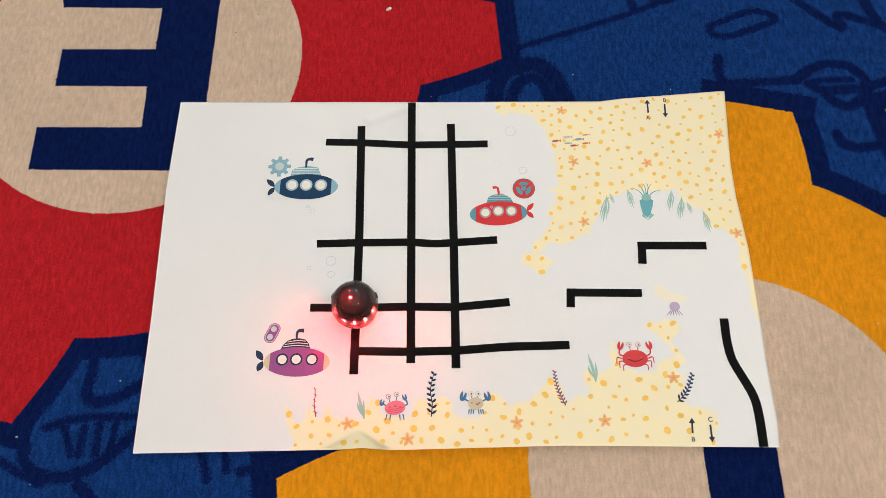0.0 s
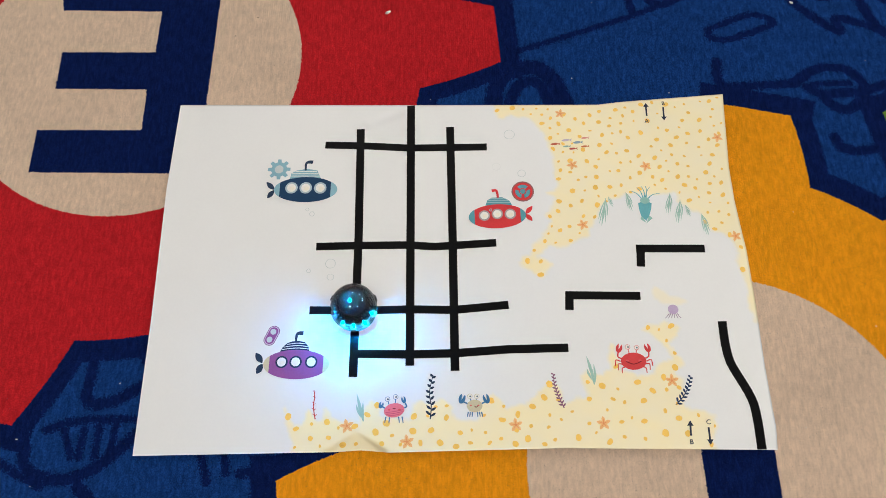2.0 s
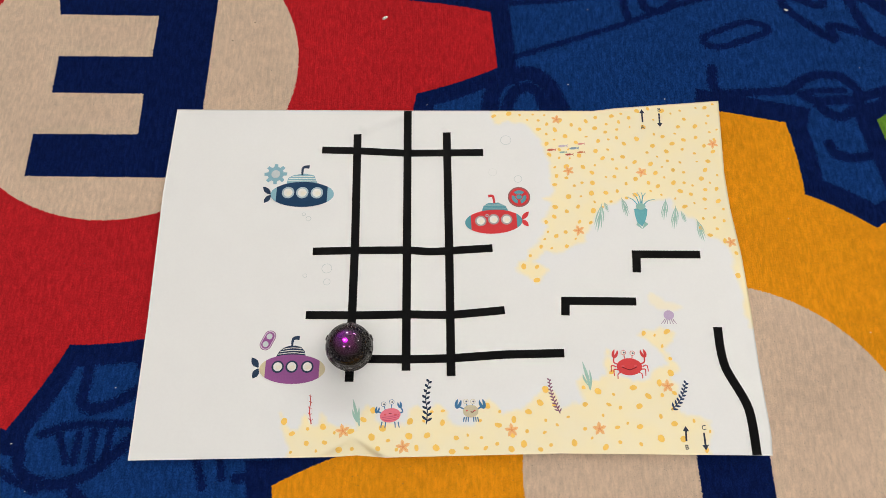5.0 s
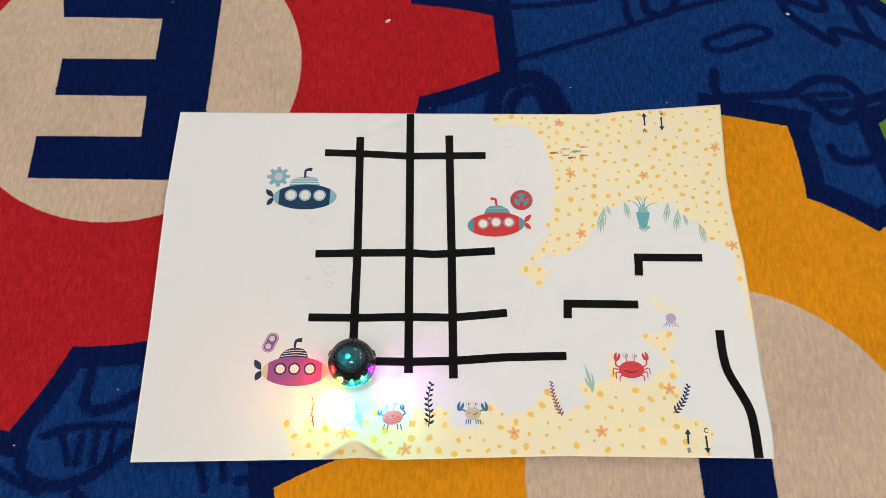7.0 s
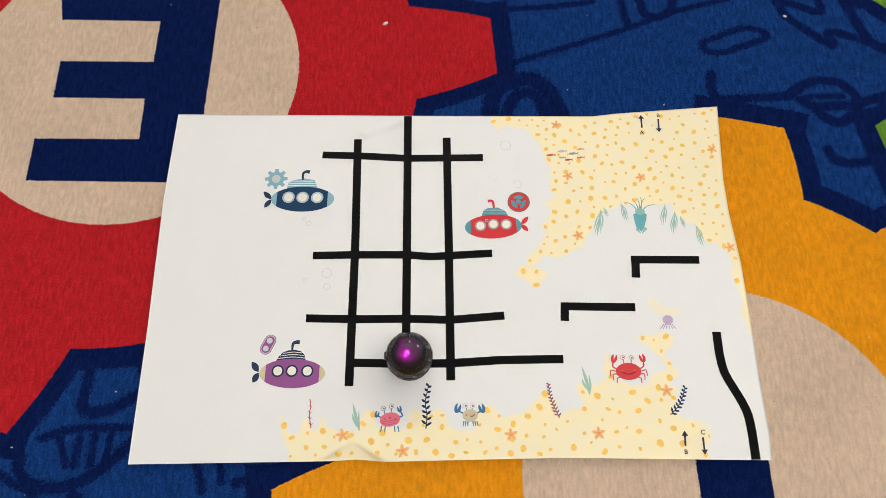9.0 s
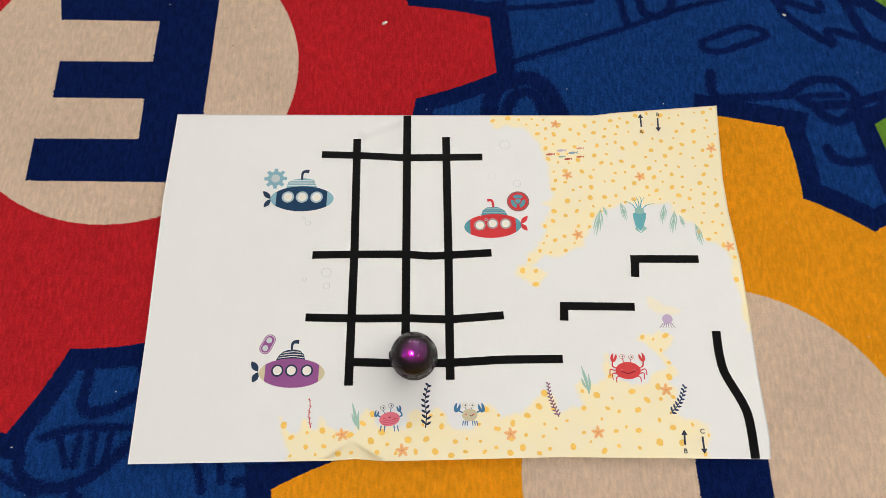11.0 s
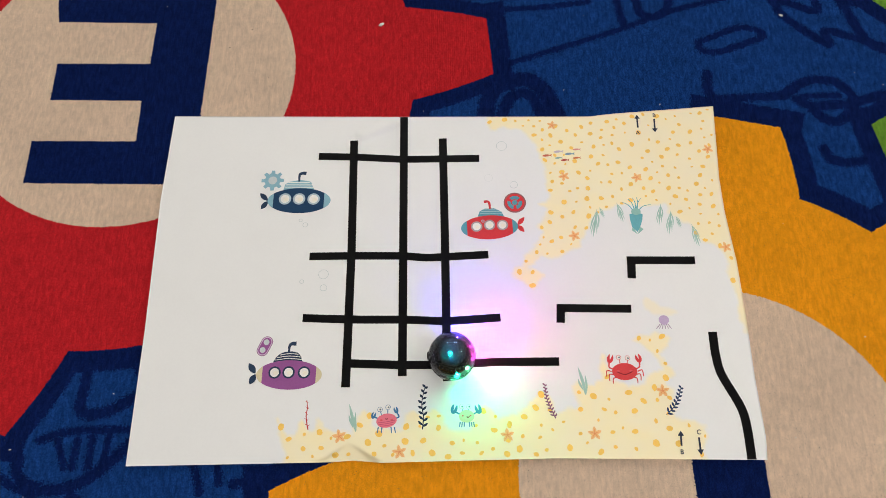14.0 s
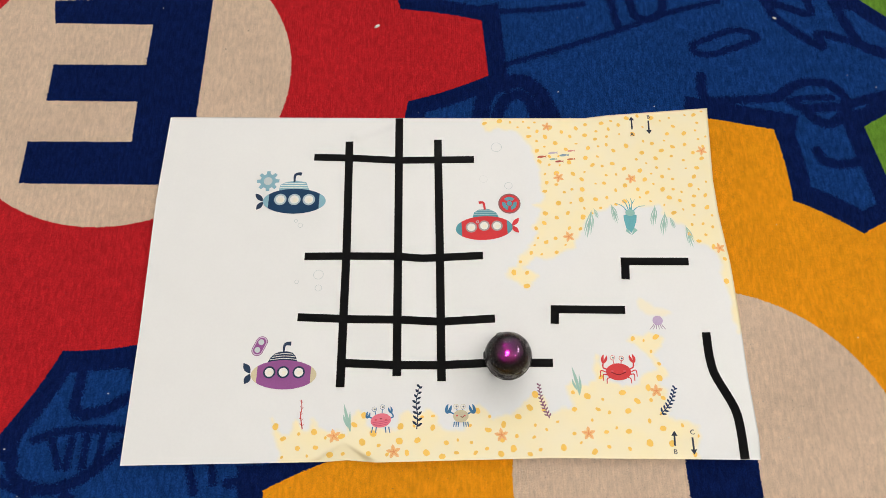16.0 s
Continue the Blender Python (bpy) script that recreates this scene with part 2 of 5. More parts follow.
DRAWINGS = [
    (0.0028, [(0.0556, 0.1854), (0.1516, 0.2178), (0.1774, 0.2302), (0.2010, 0.2379), (0.2388, 0.2473)]), (0.003, [(0.0320, 0.2403), (0.0872, 0.2419), (0.1240, 0.2471)]), (0.0035, [(0.1473, 0.2507), (0.1520, 0.2219)]),
    (0.004, [(0.1636, 0.2503), (0.1662, 0.2328), (0.1772, 0.2284), (0.1893, 0.2352), (0.1938, 0.2557)]), (0.0032, [(0.2115, 0.2024), (0.2481, 0.2184), (0.2641, 0.2122), (0.2665, 0.2064), (0.2244, 0.1907), (0.2120, 0.1950), (0.2115, 0.2024)]),
    (0.004, [(0.2774, 0.2475), (0.2833, 0.2276), (0.3199, 0.1931), (0.3136, 0.2151), (0.3682, 0.1909)]), (0.0045, [(0.3337, 0.2461), (0.3475, 0.1982), (0.3676, 0.1880)]), (0.004, [(0.2774, 0.2475), (0.3151, 0.2292), (0.3134, 0.2466)]),
    (0.0042, [(0.2150, 0.1707), (0.2129, 0.1537), (0.2187, 0.1460), (0.2387, 0.1472), (0.2703, 0.1481), (0.2828, 0.1555)]), (0.003, [(0.2873, 0.1472), (0.3018, 0.1480), (0.3161, 0.1477)]), (0.0045, [(0.2956, 0.1379), (0.3272, 0.1400), (0.3417, 0.1456), (0.3595, 0.1495)]),
    (0.0042, [(0.2727, 0.1486), (0.2832, 0.1582), (0.3001, 0.1644), (0.3176, 0.1607), (0.3274, 0.1480), (0.3259, 0.1357), (0.3113, 0.1217), (0.3002, 0.1262), (0.2913, 0.1391), (0.2824, 0.1446)]), (0.0042, [(0.2959, 0.0993), (0.2993, 0.0891), (0.3125, 0.0858), (0.3314, 0.0895)]),
    (0.007, [(0.0345, 0.1363), (0.0386, 0.1563), (0.0513, 0.1681), (0.0698, 0.1699), (0.0831, 0.1586), (0.0898, 0.1379)]), (0.005, [(0.0481, 0.1360), (0.0540, 0.1521), (0.0661, 0.1573), (0.0749, 0.1500), (0.0788, 0.1354)]),
    (0.0042, [(-0.2530, -0.0740), (-0.2537, -0.0903), (-0.2555, -0.0991), (-0.2484, -0.1040), (-0.2352, -0.1022), (-0.2146, -0.0908)]), (0.003, [(-0.2786, -0.1214), (-0.2646, -0.1161), (-0.2452, -0.1143), (-0.2153, -0.1146)]), (0.0042, [(-0.2909, -0.1332), (-0.2917, -0.1435), (-0.2816, -0.1523), (-0.2617, -0.1562), (-0.2436, -0.1496), (-0.2298, -0.1392), (-0.2162, -0.1251)]),
    (0.0026, [(-0.2659, -0.1219), (-0.2587, -0.1397)]), (0.0028, [(-0.2519, -0.1213), (-0.2536, -0.1397)]), (0.0028, [(-0.2421, -0.1190), (-0.2424, -0.1398)]), (0.0028, [(-0.2305, -0.1184), (-0.2325, -0.1365)]), (0.003, [(-0.3086, -0.1422), (-0.2890, -0.1537), (-0.2765, -0.1590)]),
    (0.0045, [(-0.2504, -0.1600), (-0.2382, -0.1718)]), (0.003, [(-0.1697, -0.1390), (-0.1639, -0.1577)]), (0.0028, [(-0.1536, -0.1392), (-0.1517, -0.1512)]), (0.0035, [(-0.1421, -0.1520), (-0.1234, -0.1492)]),
    (0.005, [(-0.21, 0.32), (0.1, 0.30), (0.3, 0.36)]),
]


def curved(line, n=5):
    """The same line with its corners rounded."""
    if len(line) < 3:
        return line
    out = [line[0]]
    for a, b, c in zip(line, line[1:], line[2:]):
        a, b, c = Vector(a), Vector(b), Vector(c)
        p, q = b.lerp(a, 0.35), b.lerp(c, 0.35)
        out += [tuple(p.lerp(b, k / n).lerp(b.lerp(q, k / n), k / n)) for k in range(n + 1)]
    return out + [line[-1]]


def inside(poly, x, y):
    hit = np.zeros(x.shape, bool)
    for (ax, ay), (bx, by) in zip(poly, poly[1:] + poly[:1]):
        if ay != by:
            hit ^= ((ay > y) != (by > y)) & (x < (bx - ax) * (y - ay) / (by - ay) + ax)
    return hit


def off_line(line, x, y):
    """How far the points lie from a line of several legs."""
    best = np.full(x.shape, 9.0)
    for (ax, ay), (bx, by) in zip(line, line[1:]):
        k = np.clip(((x - ax) * (bx - ax) + (y - ay) * (by - ay)) / max((bx - ax) ** 2 + (by - ay) ** 2, 1e-12), 0, 1)
        best = np.minimum(best, np.hypot(x - ax - k * (bx - ax), y - ay - k * (by - ay)))
    return best


def gear(x, y, centre, root, tip, turn, grow=0.0):
    dx, dy = x - centre[0], y - centre[1]
    r = np.hypot(dx, dy)
    a = np.abs((np.degrees(np.arctan2(dy, dx)) - turn + 18) % 36 - 18)
    wide = 11.4 - 6.0 * np.clip((r - root) / (tip - root), 0, 1) + np.degrees(grow / np.maximum(r, 0.05))
    return (r < root + grow) | ((r * np.cos(np.radians(a)) < tip * 0.9975 + grow) & (r < tip * 1.03 + grow) & (a < wide))


def dye(x, y, rng):
    """Which of the yarn colours lies at each place."""
    kind = np.full(x.shape, 2)
    x, y = 0.013 + (x - 0.013) * 0.9972, -0.26 + (y + 0.26) * 0.9972
    for width, line in DRAWINGS:
        line = curved(line)
        kind[off_line(line, x, y) < width + rng.normal(0, 0.0009, x.shape)] = 3
    for centre, mid, disc, root, tip, turn, colour in GEARS:
        kind[gear(x, y, centre, root, tip, turn, 0.016 + rng.normal(0, 0.0007, x.shape))] = 3
    for centre, mid, disc, root, tip, turn, colour in GEARS:
        kind[gear(x, y, centre, root, tip, turn, -0.0014 if colour == 4 else 0.0)] = colour
        kind[np.hypot(x - mid[0], y - mid[1]) < disc] = 1
    for letter in LETTERS:
        kind[inside(letter, x, y)] = 3
    return kind


def tufts(name, x0, x1, y0, y1, step, tall, parent, hole, label):
    rng = np.random.default_rng(7)
    gx, gy = np.meshgrid(np.arange(x0, x1, step), np.arange(y0, y1, step))
    gx, gy = gx.ravel(), gy.ravel()
    keep = ~((gx > hole[0]) & (gx < hole[1]) & (gy > hole[2]) & (gy < hole[3]))
    gx, gy = gx[keep], gy[keep]
    n = len(gx)
    gx, gy = gx + rng.uniform(-0.3, 0.3, n) * step, gy + rng.uniform(-0.42, 0.42, n) * step
    kind = dye(gx + rng.normal(0, 0.00015, n), gy + rng.normal(0, 0.00015, n), rng)
    turn, half = rng.uniform(0, 6.28, n), step * rng.uniform(1.3, 1.5, n)
    top = RUG_TOP + rng.uniform(-0.34, 0.1, n) * step + 0.5 * step * np.sin(gx * 2 * np.pi / (3.1 * step) + 0.6 * np.sin(gy * 90))
    v = np.zeros((n, 4, 3))
    for k in range(3):
        v[:, k, 0] = gx + half * np.cos(turn + k * 2.0944)
        v[:, k, 1] = gy + half * np.sin(turn + k * 2.0944)
        v[:, k, 2] = RUG_TOP - tall
    v[:, 3, 0], v[:, 3, 1], v[:, 3, 2] = gx + rng.normal(0, 0.22, n) * step, gy + rng.normal(-0.35, 0.4, n) * step, top
    base = np.arange(n)[:, None] * 4
    tri = np.stack([np.concatenate([base + k, base + (k + 1) % 3, base + 3], 1) for k in range(3)], 1).reshape(-1, 3)
    me = bpy.data.meshes.new(name)
    me.vertices.add(n * 4)
    me.vertices.foreach_set("co", v.ravel())
    me.loops.add(len(tri) * 3)
    me.loops.foreach_set("vertex_index", tri.ravel().astype(np.int32))
    me.polygons.add(len(tri))
    me.polygons.foreach_set("loop_start", np.arange(0, len(tri) * 3, 3, dtype=np.int32))
    for m in PILES:
        me.materials.append(m)
    me.polygons.foreach_set("material_index", np.repeat(kind, 3).astype(np.int32))
    me.polygons.foreach_set("use_smooth", np.ones(len(tri), bool))
    me.update(calc_edges=True)
    ob = new(name, me)
    ob.parent = parent
    return tagged(ob, label=label, kind="stuff")


def rug():
    thing = tagged(new("rug"), "blue classroom rug with red and gold gear wheels and letters", "rug")
    bm = bmesh.new()
    box(bm, -1.0, 1.0, -0.75, 0.85, -0.012, -0.0055, 0.001)
    part("backing", bm, backing_mat, thing, "dark woven rug backing")
    view = (-0.405, 0.405, -0.187, 0.282)
    tufts("pile", *view, 0.00056, 0.0012, thing, (-0.204, 0.204, -0.13, 0.128), "short cut pile in red, blue, gold and beige")
    tufts("outer_pile", -0.995, 0.995, -0.745, 0.845, 0.006, 0.0044, thing, view, "short cut pile further out on the rug")


rug()

# ---- the printed paper mat ----
TOP_EDGE = [(-0.2157, 0.1399), (-0.0277, 0.1353), (0.1170, 0.1323), (0.1349, 0.1345), (0.2158, 0.1398)]
BOTTOM_EDGE = [(-0.2162, -0.1397), (-0.0765, -0.1384), (-0.0613, -0.1374), (-0.0422, -0.1391), (0.0748, -0.1372), (0.2162, -0.1398)]
LEFT_EDGE = [(-0.2157, 0.1399), (-0.2179, 0.0639), (-0.2161, -0.0416), (-0.2162, -0.1397)]
RIGHT_EDGE = [(0.2158, 0.1398), (0.2121, 0.0744), (0.2125, 0.0456), (0.2158, 0.0037), (0.2164, -0.0348), (0.2162, -0.0821), (0.2175, -0.1243), (0.2162, -0.1398)]
CURL_A, CURL_B, CURL_TIP = [(0.1039, 0.1347), (0.2181, -0.0093), (0.2158, 0.1398)]
DIP_A, DIP_B, DIP_TOP = [(-0.0890, -0.1394), (-0.0405, -0.1390), (-0.0643, -0.1252)]
CREASE = [(-0.0277, 0.1342), (-0.0433, 0.1273), (-0.0631, 0.1189)]
EYE_SIDE = Vector((0.013, -0.26, 0.605))
PAPER = 0.0024


def lift(x, y):
    """Height of the paper over its flat lie: a curled corner, a dent at the near edge, a crease and faint waves."""
    nx, ny = CURL_B[1] - CURL_A[1], CURL_A[0] - CURL_B[0]
    side = (x - CURL_A[0]) * nx + (y - CURL_A[1]) * ny
    far = (CURL_TIP[0] - CURL_A[0]) * nx + (CURL_TIP[1] - CURL_A[1]) * ny
    k = max(side / far, 0.0)
    h = 0.0085 * k ** 1.25
    t = (DIP_TOP[1] - y) / (DIP_TOP[1] - DIP_A[1])
    if t > 0:
        left = DIP_TOP[0] + (DIP_A[0] - DIP_TOP[0]) * t
        right = DIP_TOP[0] + (DIP_B[0] - DIP_TOP[0]) * t
        if left < x < right:
            s = min((x - left) / max(DIP_TOP[0] - left, 1e-6), (right - x) / max(right - DIP_TOP[0], 1e-6), 1.0)
            h -= 0.0034 * min(t, 1.0) * min(s * 4, 1)
    d = float(off_line(CREASE, np.array([x]), np.array([y]))[0])
    h += 0.0009 * max(0, 1 - d / 0.006)
    h += 0.0004 * noise.noise((x * 12, y * 13, 3.1)) + 0.0012 * math.exp(-((x + 0.03) / 0.012) ** 2) * max(0, (y - 0.08) / 0.06)
    return h


def drape(x, y, up=0.0):
    h = PAPER + lift(x, y)
    return Vector((x + (EYE_SIDE.x - x) * h / EYE_SIDE.z, y + (EYE_SIDE.y - y) * h / EYE_SIDE.z, h + up))


def along(line, k):
    legs = [math.dist(a, b) for a, b in zip(line, line[1:])]
    d = k * sum(legs)
    for (a, b), leg in zip(zip(line, line[1:]), legs):
        if d <= leg + 1e-9:
            return Vector(a).lerp(Vector(b), min(d / leg, 1))
        d -= leg
    return Vector(line[-1])


SANDS = [
    [(0.0340, 0.1500), (0.0350, 0.1310), (0.0390, 0.1220), (0.0480, 0.1250), (0.0570, 0.1220), (0.0640, 0.1190), (0.0690, 0.1130), (0.0730, 0.1050), (0.0760, 0.0990), (0.0780, 0.0910), (0.0780, 0.0820), (0.0800, 0.0740), (0.0820, 0.0670), (0.0830, 0.0620), (0.0780, 0.0570), (0.0730, 0.0550), (0.0790, 0.0510), (0.0790, 0.0450), (0.0750, 0.0400), (0.0700, 0.0360), (0.0740, 0.0310), (0.0710, 0.0260), (0.0670, 0.0210), (0.0650, 0.0140), (0.0610, 0.0100), (0.0580, 0.0040), (0.0520, 0.0030), (0.0490, -0.0020), (0.0540, -0.0060), (0.0600, -0.0100), (0.0660, -0.0130), (0.0700, -0.0090), (0.0740, -0.0040), (0.0690, 0.0000), (0.0640, 0.0030), (0.0680, 0.0090), (0.0730, 0.0110), (0.0790, 0.0090), (0.0880, 0.0110), (0.0940, 0.0160), (0.1020, 0.0190), (0.1020, 0.0240), (0.1080, 0.0290), (0.1110, 0.0350), (0.1140, 0.0430), (0.1190, 0.0480), (0.1250, 0.0500), (0.1310, 0.0520), (0.1390, 0.0530), (0.1490, 0.0510), (0.1600, 0.0530), (0.1680, 0.0530), (0.1720, 0.0460), (0.1800, 0.0380), (0.1850, 0.0340), (0.1890, 0.0270), (0.1940, 0.0220), (0.2000, 0.0180), (0.2070, 0.0130), (0.2100, 0.0060), (0.2090, -0.0030), (0.2100, -0.0100), (0.2120, -0.0220), (0.2120, -0.0430), (0.2130, -0.0500), (0.2380, -0.0480), (0.2700, 0.1550)],
    [(-0.1150, -0.1090), (-0.1110, -0.1130), (-0.1100, -0.1180), (-0.1030, -0.1210), (-0.0990, -0.1160), (-0.0980, -0.1100), (-0.0940, -0.1150), (-0.0890, -0.1150), (-0.0870, -0.1100), (-0.0840, -0.1160), (-0.0750, -0.1180), (-0.0620, -0.1190), (-0.0590, -0.1090), (-0.0550, -0.1030), (-0.0510, -0.1070), (-0.0470, -0.1160), (-0.0280, -0.1170), (-0.0250, -0.1070), (-0.0200, -0.1040), (-0.0150, -0.1080), (-0.0120, -0.1040), (-0.0060, -0.1030), (-0.0000, -0.1080), (0.0030, -0.1170), (0.0170, -0.1170), (0.0200, -0.1090), (0.0240, -0.1020), (0.0290, -0.0990), (0.0330, -0.1040), (0.0380, -0.1090), (0.0500, -0.1070), (0.0560, -0.1020), (0.0620, -0.0970), (0.0660, -0.0910), (0.0730, -0.0950), (0.0770, -0.1070), (0.0840, -0.1050), (0.0920, -0.1010), (0.0910, -0.0880), (0.0970, -0.0840), (0.1040, -0.0880), (0.1110, -0.0840), (0.1100, -0.0720), (0.1120, -0.0650), (0.1150, -0.0720), (0.1170, -0.0850), (0.1280, -0.0880), (0.1390, -0.0850), (0.1430, -0.0800), (0.1550, -0.0760), (0.1470, -0.0650), (0.1420, -0.0600), (0.1350, -0.0550), (0.1420, -0.0510), (0.1500, -0.0490), (0.1610, -0.0530), (0.1590, -0.0600), (0.1510, -0.0640), (0.1540, -0.0700), (0.1610, -0.0800), (0.1560, -0.0860), (0.1590, -0.0910), (0.1580, -0.1010), (0.1590, -0.1090), (0.1630, -0.1120), (0.1720, -0.1120), (0.1780, -0.1170), (0.1790, -0.1230), (0.1760, -0.1330), (0.1720, -0.1530), (-0.1080, -0.1510), (-0.1080, -0.1320)],
    [(0.1470, -0.0230), (0.1540, -0.0260), (0.1610, -0.0320), (0.1670, -0.0340), (0.1630, -0.0370), (0.1530, -0.0370), (0.1470, -0.0310), (0.1450, -0.0250)],
]
paper_white = lin(236, 236, 234)


def paper_material():
    """White paper with a pale yellow watercolour wash where the sand is printed."""
    m = material("printed_paper", paper_white, 0.65, scale=500, vary=0.012, bump=0.02, fine=0.0002, spec=0.12)
    n, l = m.node_tree.nodes, m.node_tree.links
    b = n["Principled BSDF"]
    white = b.inputs["Base Color"].links[0].from_socket
    mask, mix, cloud, blot = n.new("ShaderNodeAttribute"), n.new("ShaderNodeMix"), n.new("ShaderNodeTexNoise"), n.new("ShaderNodeMapRange")
    mask.attribute_name = "sand_wash"
    mix.data_type = "RGBA"
    cloud.inputs["Scale"].default_value = 55
    l.new(n["Texture Coordinate"].outputs["Object"], cloud.inputs["Vector"])
    blot.inputs["From Min"].default_value, blot.inputs["From Max"].default_value = 0.3, 0.7
    blot.inputs["To Min"].default_value, blot.inputs["To Max"].default_value = 0.8, 1.0
    l.new(cloud.outputs["Fac"], blot.inputs["Value"])
    times = n.new("ShaderNodeMath")
    times.operation = "MULTIPLY"
    l.new(mask.outputs["Fac"], times.inputs[0])
    l.new(blot.outputs["Result"], times.inputs[1])
    l.new(times.outputs[0], mix.inputs["Factor"])
    l.new(white, mix.inputs["A"])
    mix.inputs["B"].default_value = (*lin(*(252, 238, 194)), 1)
    l.new(mix.outputs["Result"], b.inputs["Base Color"])
    return m


def sand_at(x, y):
    wob = np.array([noise.noise((a * 130, b * 130, 0.5)) for a, b in zip(x.ravel(), y.ravel())]).reshape(x.shape) * 0.0026
    wob += np.array([noise.noise((a * 420, b * 420, 2.5)) for a, b in zip(x.ravel(), y.ravel())]).reshape(x.shape) * 0.001
    best = np.zeros(x.shape)
    for poly in SANDS:
        d = off_line(poly + poly[:1], x, y)
        d = np.where(inside(poly, x, y), d, -d) + wob
        best = np.maximum(best, np.clip(d / 0.0026 + 0.5, 0, 1) * (0.55 if len(poly) == 8 else 1.0))
    return best


def paper():
    nu, nv = 290, 190
    corner = [Vector(TOP_EDGE[0]), Vector(TOP_EDGE[-1]), Vector(BOTTOM_EDGE[0]), Vector(BOTTOM_EDGE[-1])]
    top, bottom = [along(TOP_EDGE, i / nu) for i in range(nu + 1)], [along(BOTTOM_EDGE, i / nu) for i in range(nu + 1)]
    left, right = [along(LEFT_EDGE, j / nv) for j in range(nv + 1)], [along(RIGHT_EDGE, j / nv) for j in range(nv + 1)]
    flat = []
    for j in range(nv + 1):
        v = j / nv
        for i in range(nu + 1):
            u = i / nu
            p = top[i] * (1 - v) + bottom[i] * v + left[j] * (1 - u) + right[j] * u
            p = p - (corner[0] * (1 - u) * (1 - v) + corner[1] * u * (1 - v) + corner[2] * (1 - u) * v + corner[3] * u * v)
            flat.append((p.x, p.y))
    w = nu + 1
    verts = [drape(x, y) for x, y in flat]
    faces = [(j * w + i, (j + 1) * w + i, (j + 1) * w + i + 1, j * w + i + 1) for j in range(nv) for i in range(nu)]
    below = len(verts)
    rim = [i for i in range(w)] + [j * w + nu for j in range(1, nv + 1)] + [nv * w + i for i in range(nu - 1, -1, -1)] + [j * w for j in range(nv - 1, 0, -1)]
    verts += [verts[i] - Vector((0, 0, 0.00025)) for i in rim]
    faces += [(rim[(k + 1) % len(rim)], rim[k], below + k, below + (k + 1) % len(rim)) for k in range(len(rim))][::1]
    ob = mesh("paper_mat", verts, faces, paper_material(), smooth=True)
    xy = np.array(flat)
    wash = sand_at(xy[:, 0], xy[:, 1])
    wash = np.concatenate([wash, np.zeros(len(rim))])
    ob.data.attributes.new("sand_wash", "FLOAT", "POINT").data.foreach_set("value", wash)
    return tagged(ob, "white paper mat with undersea prints and black lines on rug", "paper mat")


mat_sheet = paper()


# ---- prints on the mat ----
from mathutils.geometry import tessellate_polygon


def ell(cx, cy, rx, ry, turn=0.0, n=20, a0=0.0, a1=360.0):
    c, s = math.cos(radians(turn)), math.sin(radians(turn))
    pts = []
    for i in range(n + (a1 - a0 < 360)):
        a = radians(a0 + (a1 - a0) * i / n)
        u, v = rx * math.cos(a), ry * math.sin(a)
        pts.append((cx + u * c - v * s, cy + u * s + v * c))
    return pts


def band(line, w0, w1=None, smooth=4):
    """A stroke along a line, as one outline; w0, w1: its width at both ends."""
    w1 = w0 if w1 is None else w1
    pts = [Vector(p) for p in line]
    if smooth and len(pts) > 2:
        fine = []
        for i in range(len(pts) - 1):
            a, b, c, d = pts[max(i - 1, 0)], pts[i], pts[i + 1], pts[min(i + 2, len(pts) - 1)]
            for k in range(smooth):
                t = k / smooth
                fine.append(0.5 * (2 * b + (c - a) * t + (2 * a - 5 * b + 4 * c - d) * t * t + (3 * b - a - 3 * c + d) * t ** 3))
        pts = fine + [pts[-1]]
    one, two = [], []
    for i, p in enumerate(pts):
        d = (pts[min(i + 1, len(pts) - 1)] - pts[max(i - 1, 0)]).normalized()
        w = (w0 + (w1 - w0) * i / (len(pts) - 1)) / 2
        one.append((p.x - d.y * w, p.y + d.x * w))
        two.append((p.x + d.y * w, p.y - d.x * w))
    return one + two[::-1]


def leaf(line, wide, smooth=5):
    """A blade that swells in its middle and ends in points."""
    pts = [Vector(p) for p in line]
    n = 8
    one, two = [], []
    for i in range(n + 1):
        p = along([tuple(q) for q in pts], i / n)
        q = along([tuple(q) for q in pts], min(i / n + 0.02, 1)) - along([tuple(q) for q in pts], max(i / n - 0.02, 0))
        d = q.normalized() if q.length else Vector((0, 1))
        w = wide / 2 * math.sin(math.pi * min(max(i / n, 0.02), 0.98)) ** 0.8
        one.append((p.x - d.y * w, p.y + d.x * w))
        two.append((p.x + d.y * w, p.y - d.x * w))
    return one + two[::-1]


def printed(name, shapes, mats, layer=1, parent=None, label="", thick=0.0, kind=""):
    verts, faces = [], []
    for shape in shapes:
        up = 0.00006 + 0.00006 * layer + thick
        base, n = len(verts), len(shape)
        verts += [drape(x, y, up) for x, y in shape]
        for tri in tessellate_polygon([[Vector((x, y, 0)) for x, y in shape]]):
            a, b, c = (Vector(shape[i]) for i in tri)
            tri = tri if (b - a).cross(c - a) > 0 else tri[::-1]
            faces.append(tuple(base + i for i in tri))
        if thick:
            verts += [drape(x, y, 0.00002) for x, y in shape]
            faces += [(base + i, base + (i + 1) % n, base + n + (i + 1) % n, base + n + i) for i in range(n)]
    ob = mesh(name, verts, faces, mats, parent or mat_sheet, label)
    if kind:
        tagged(ob, kind=kind)
    return ob


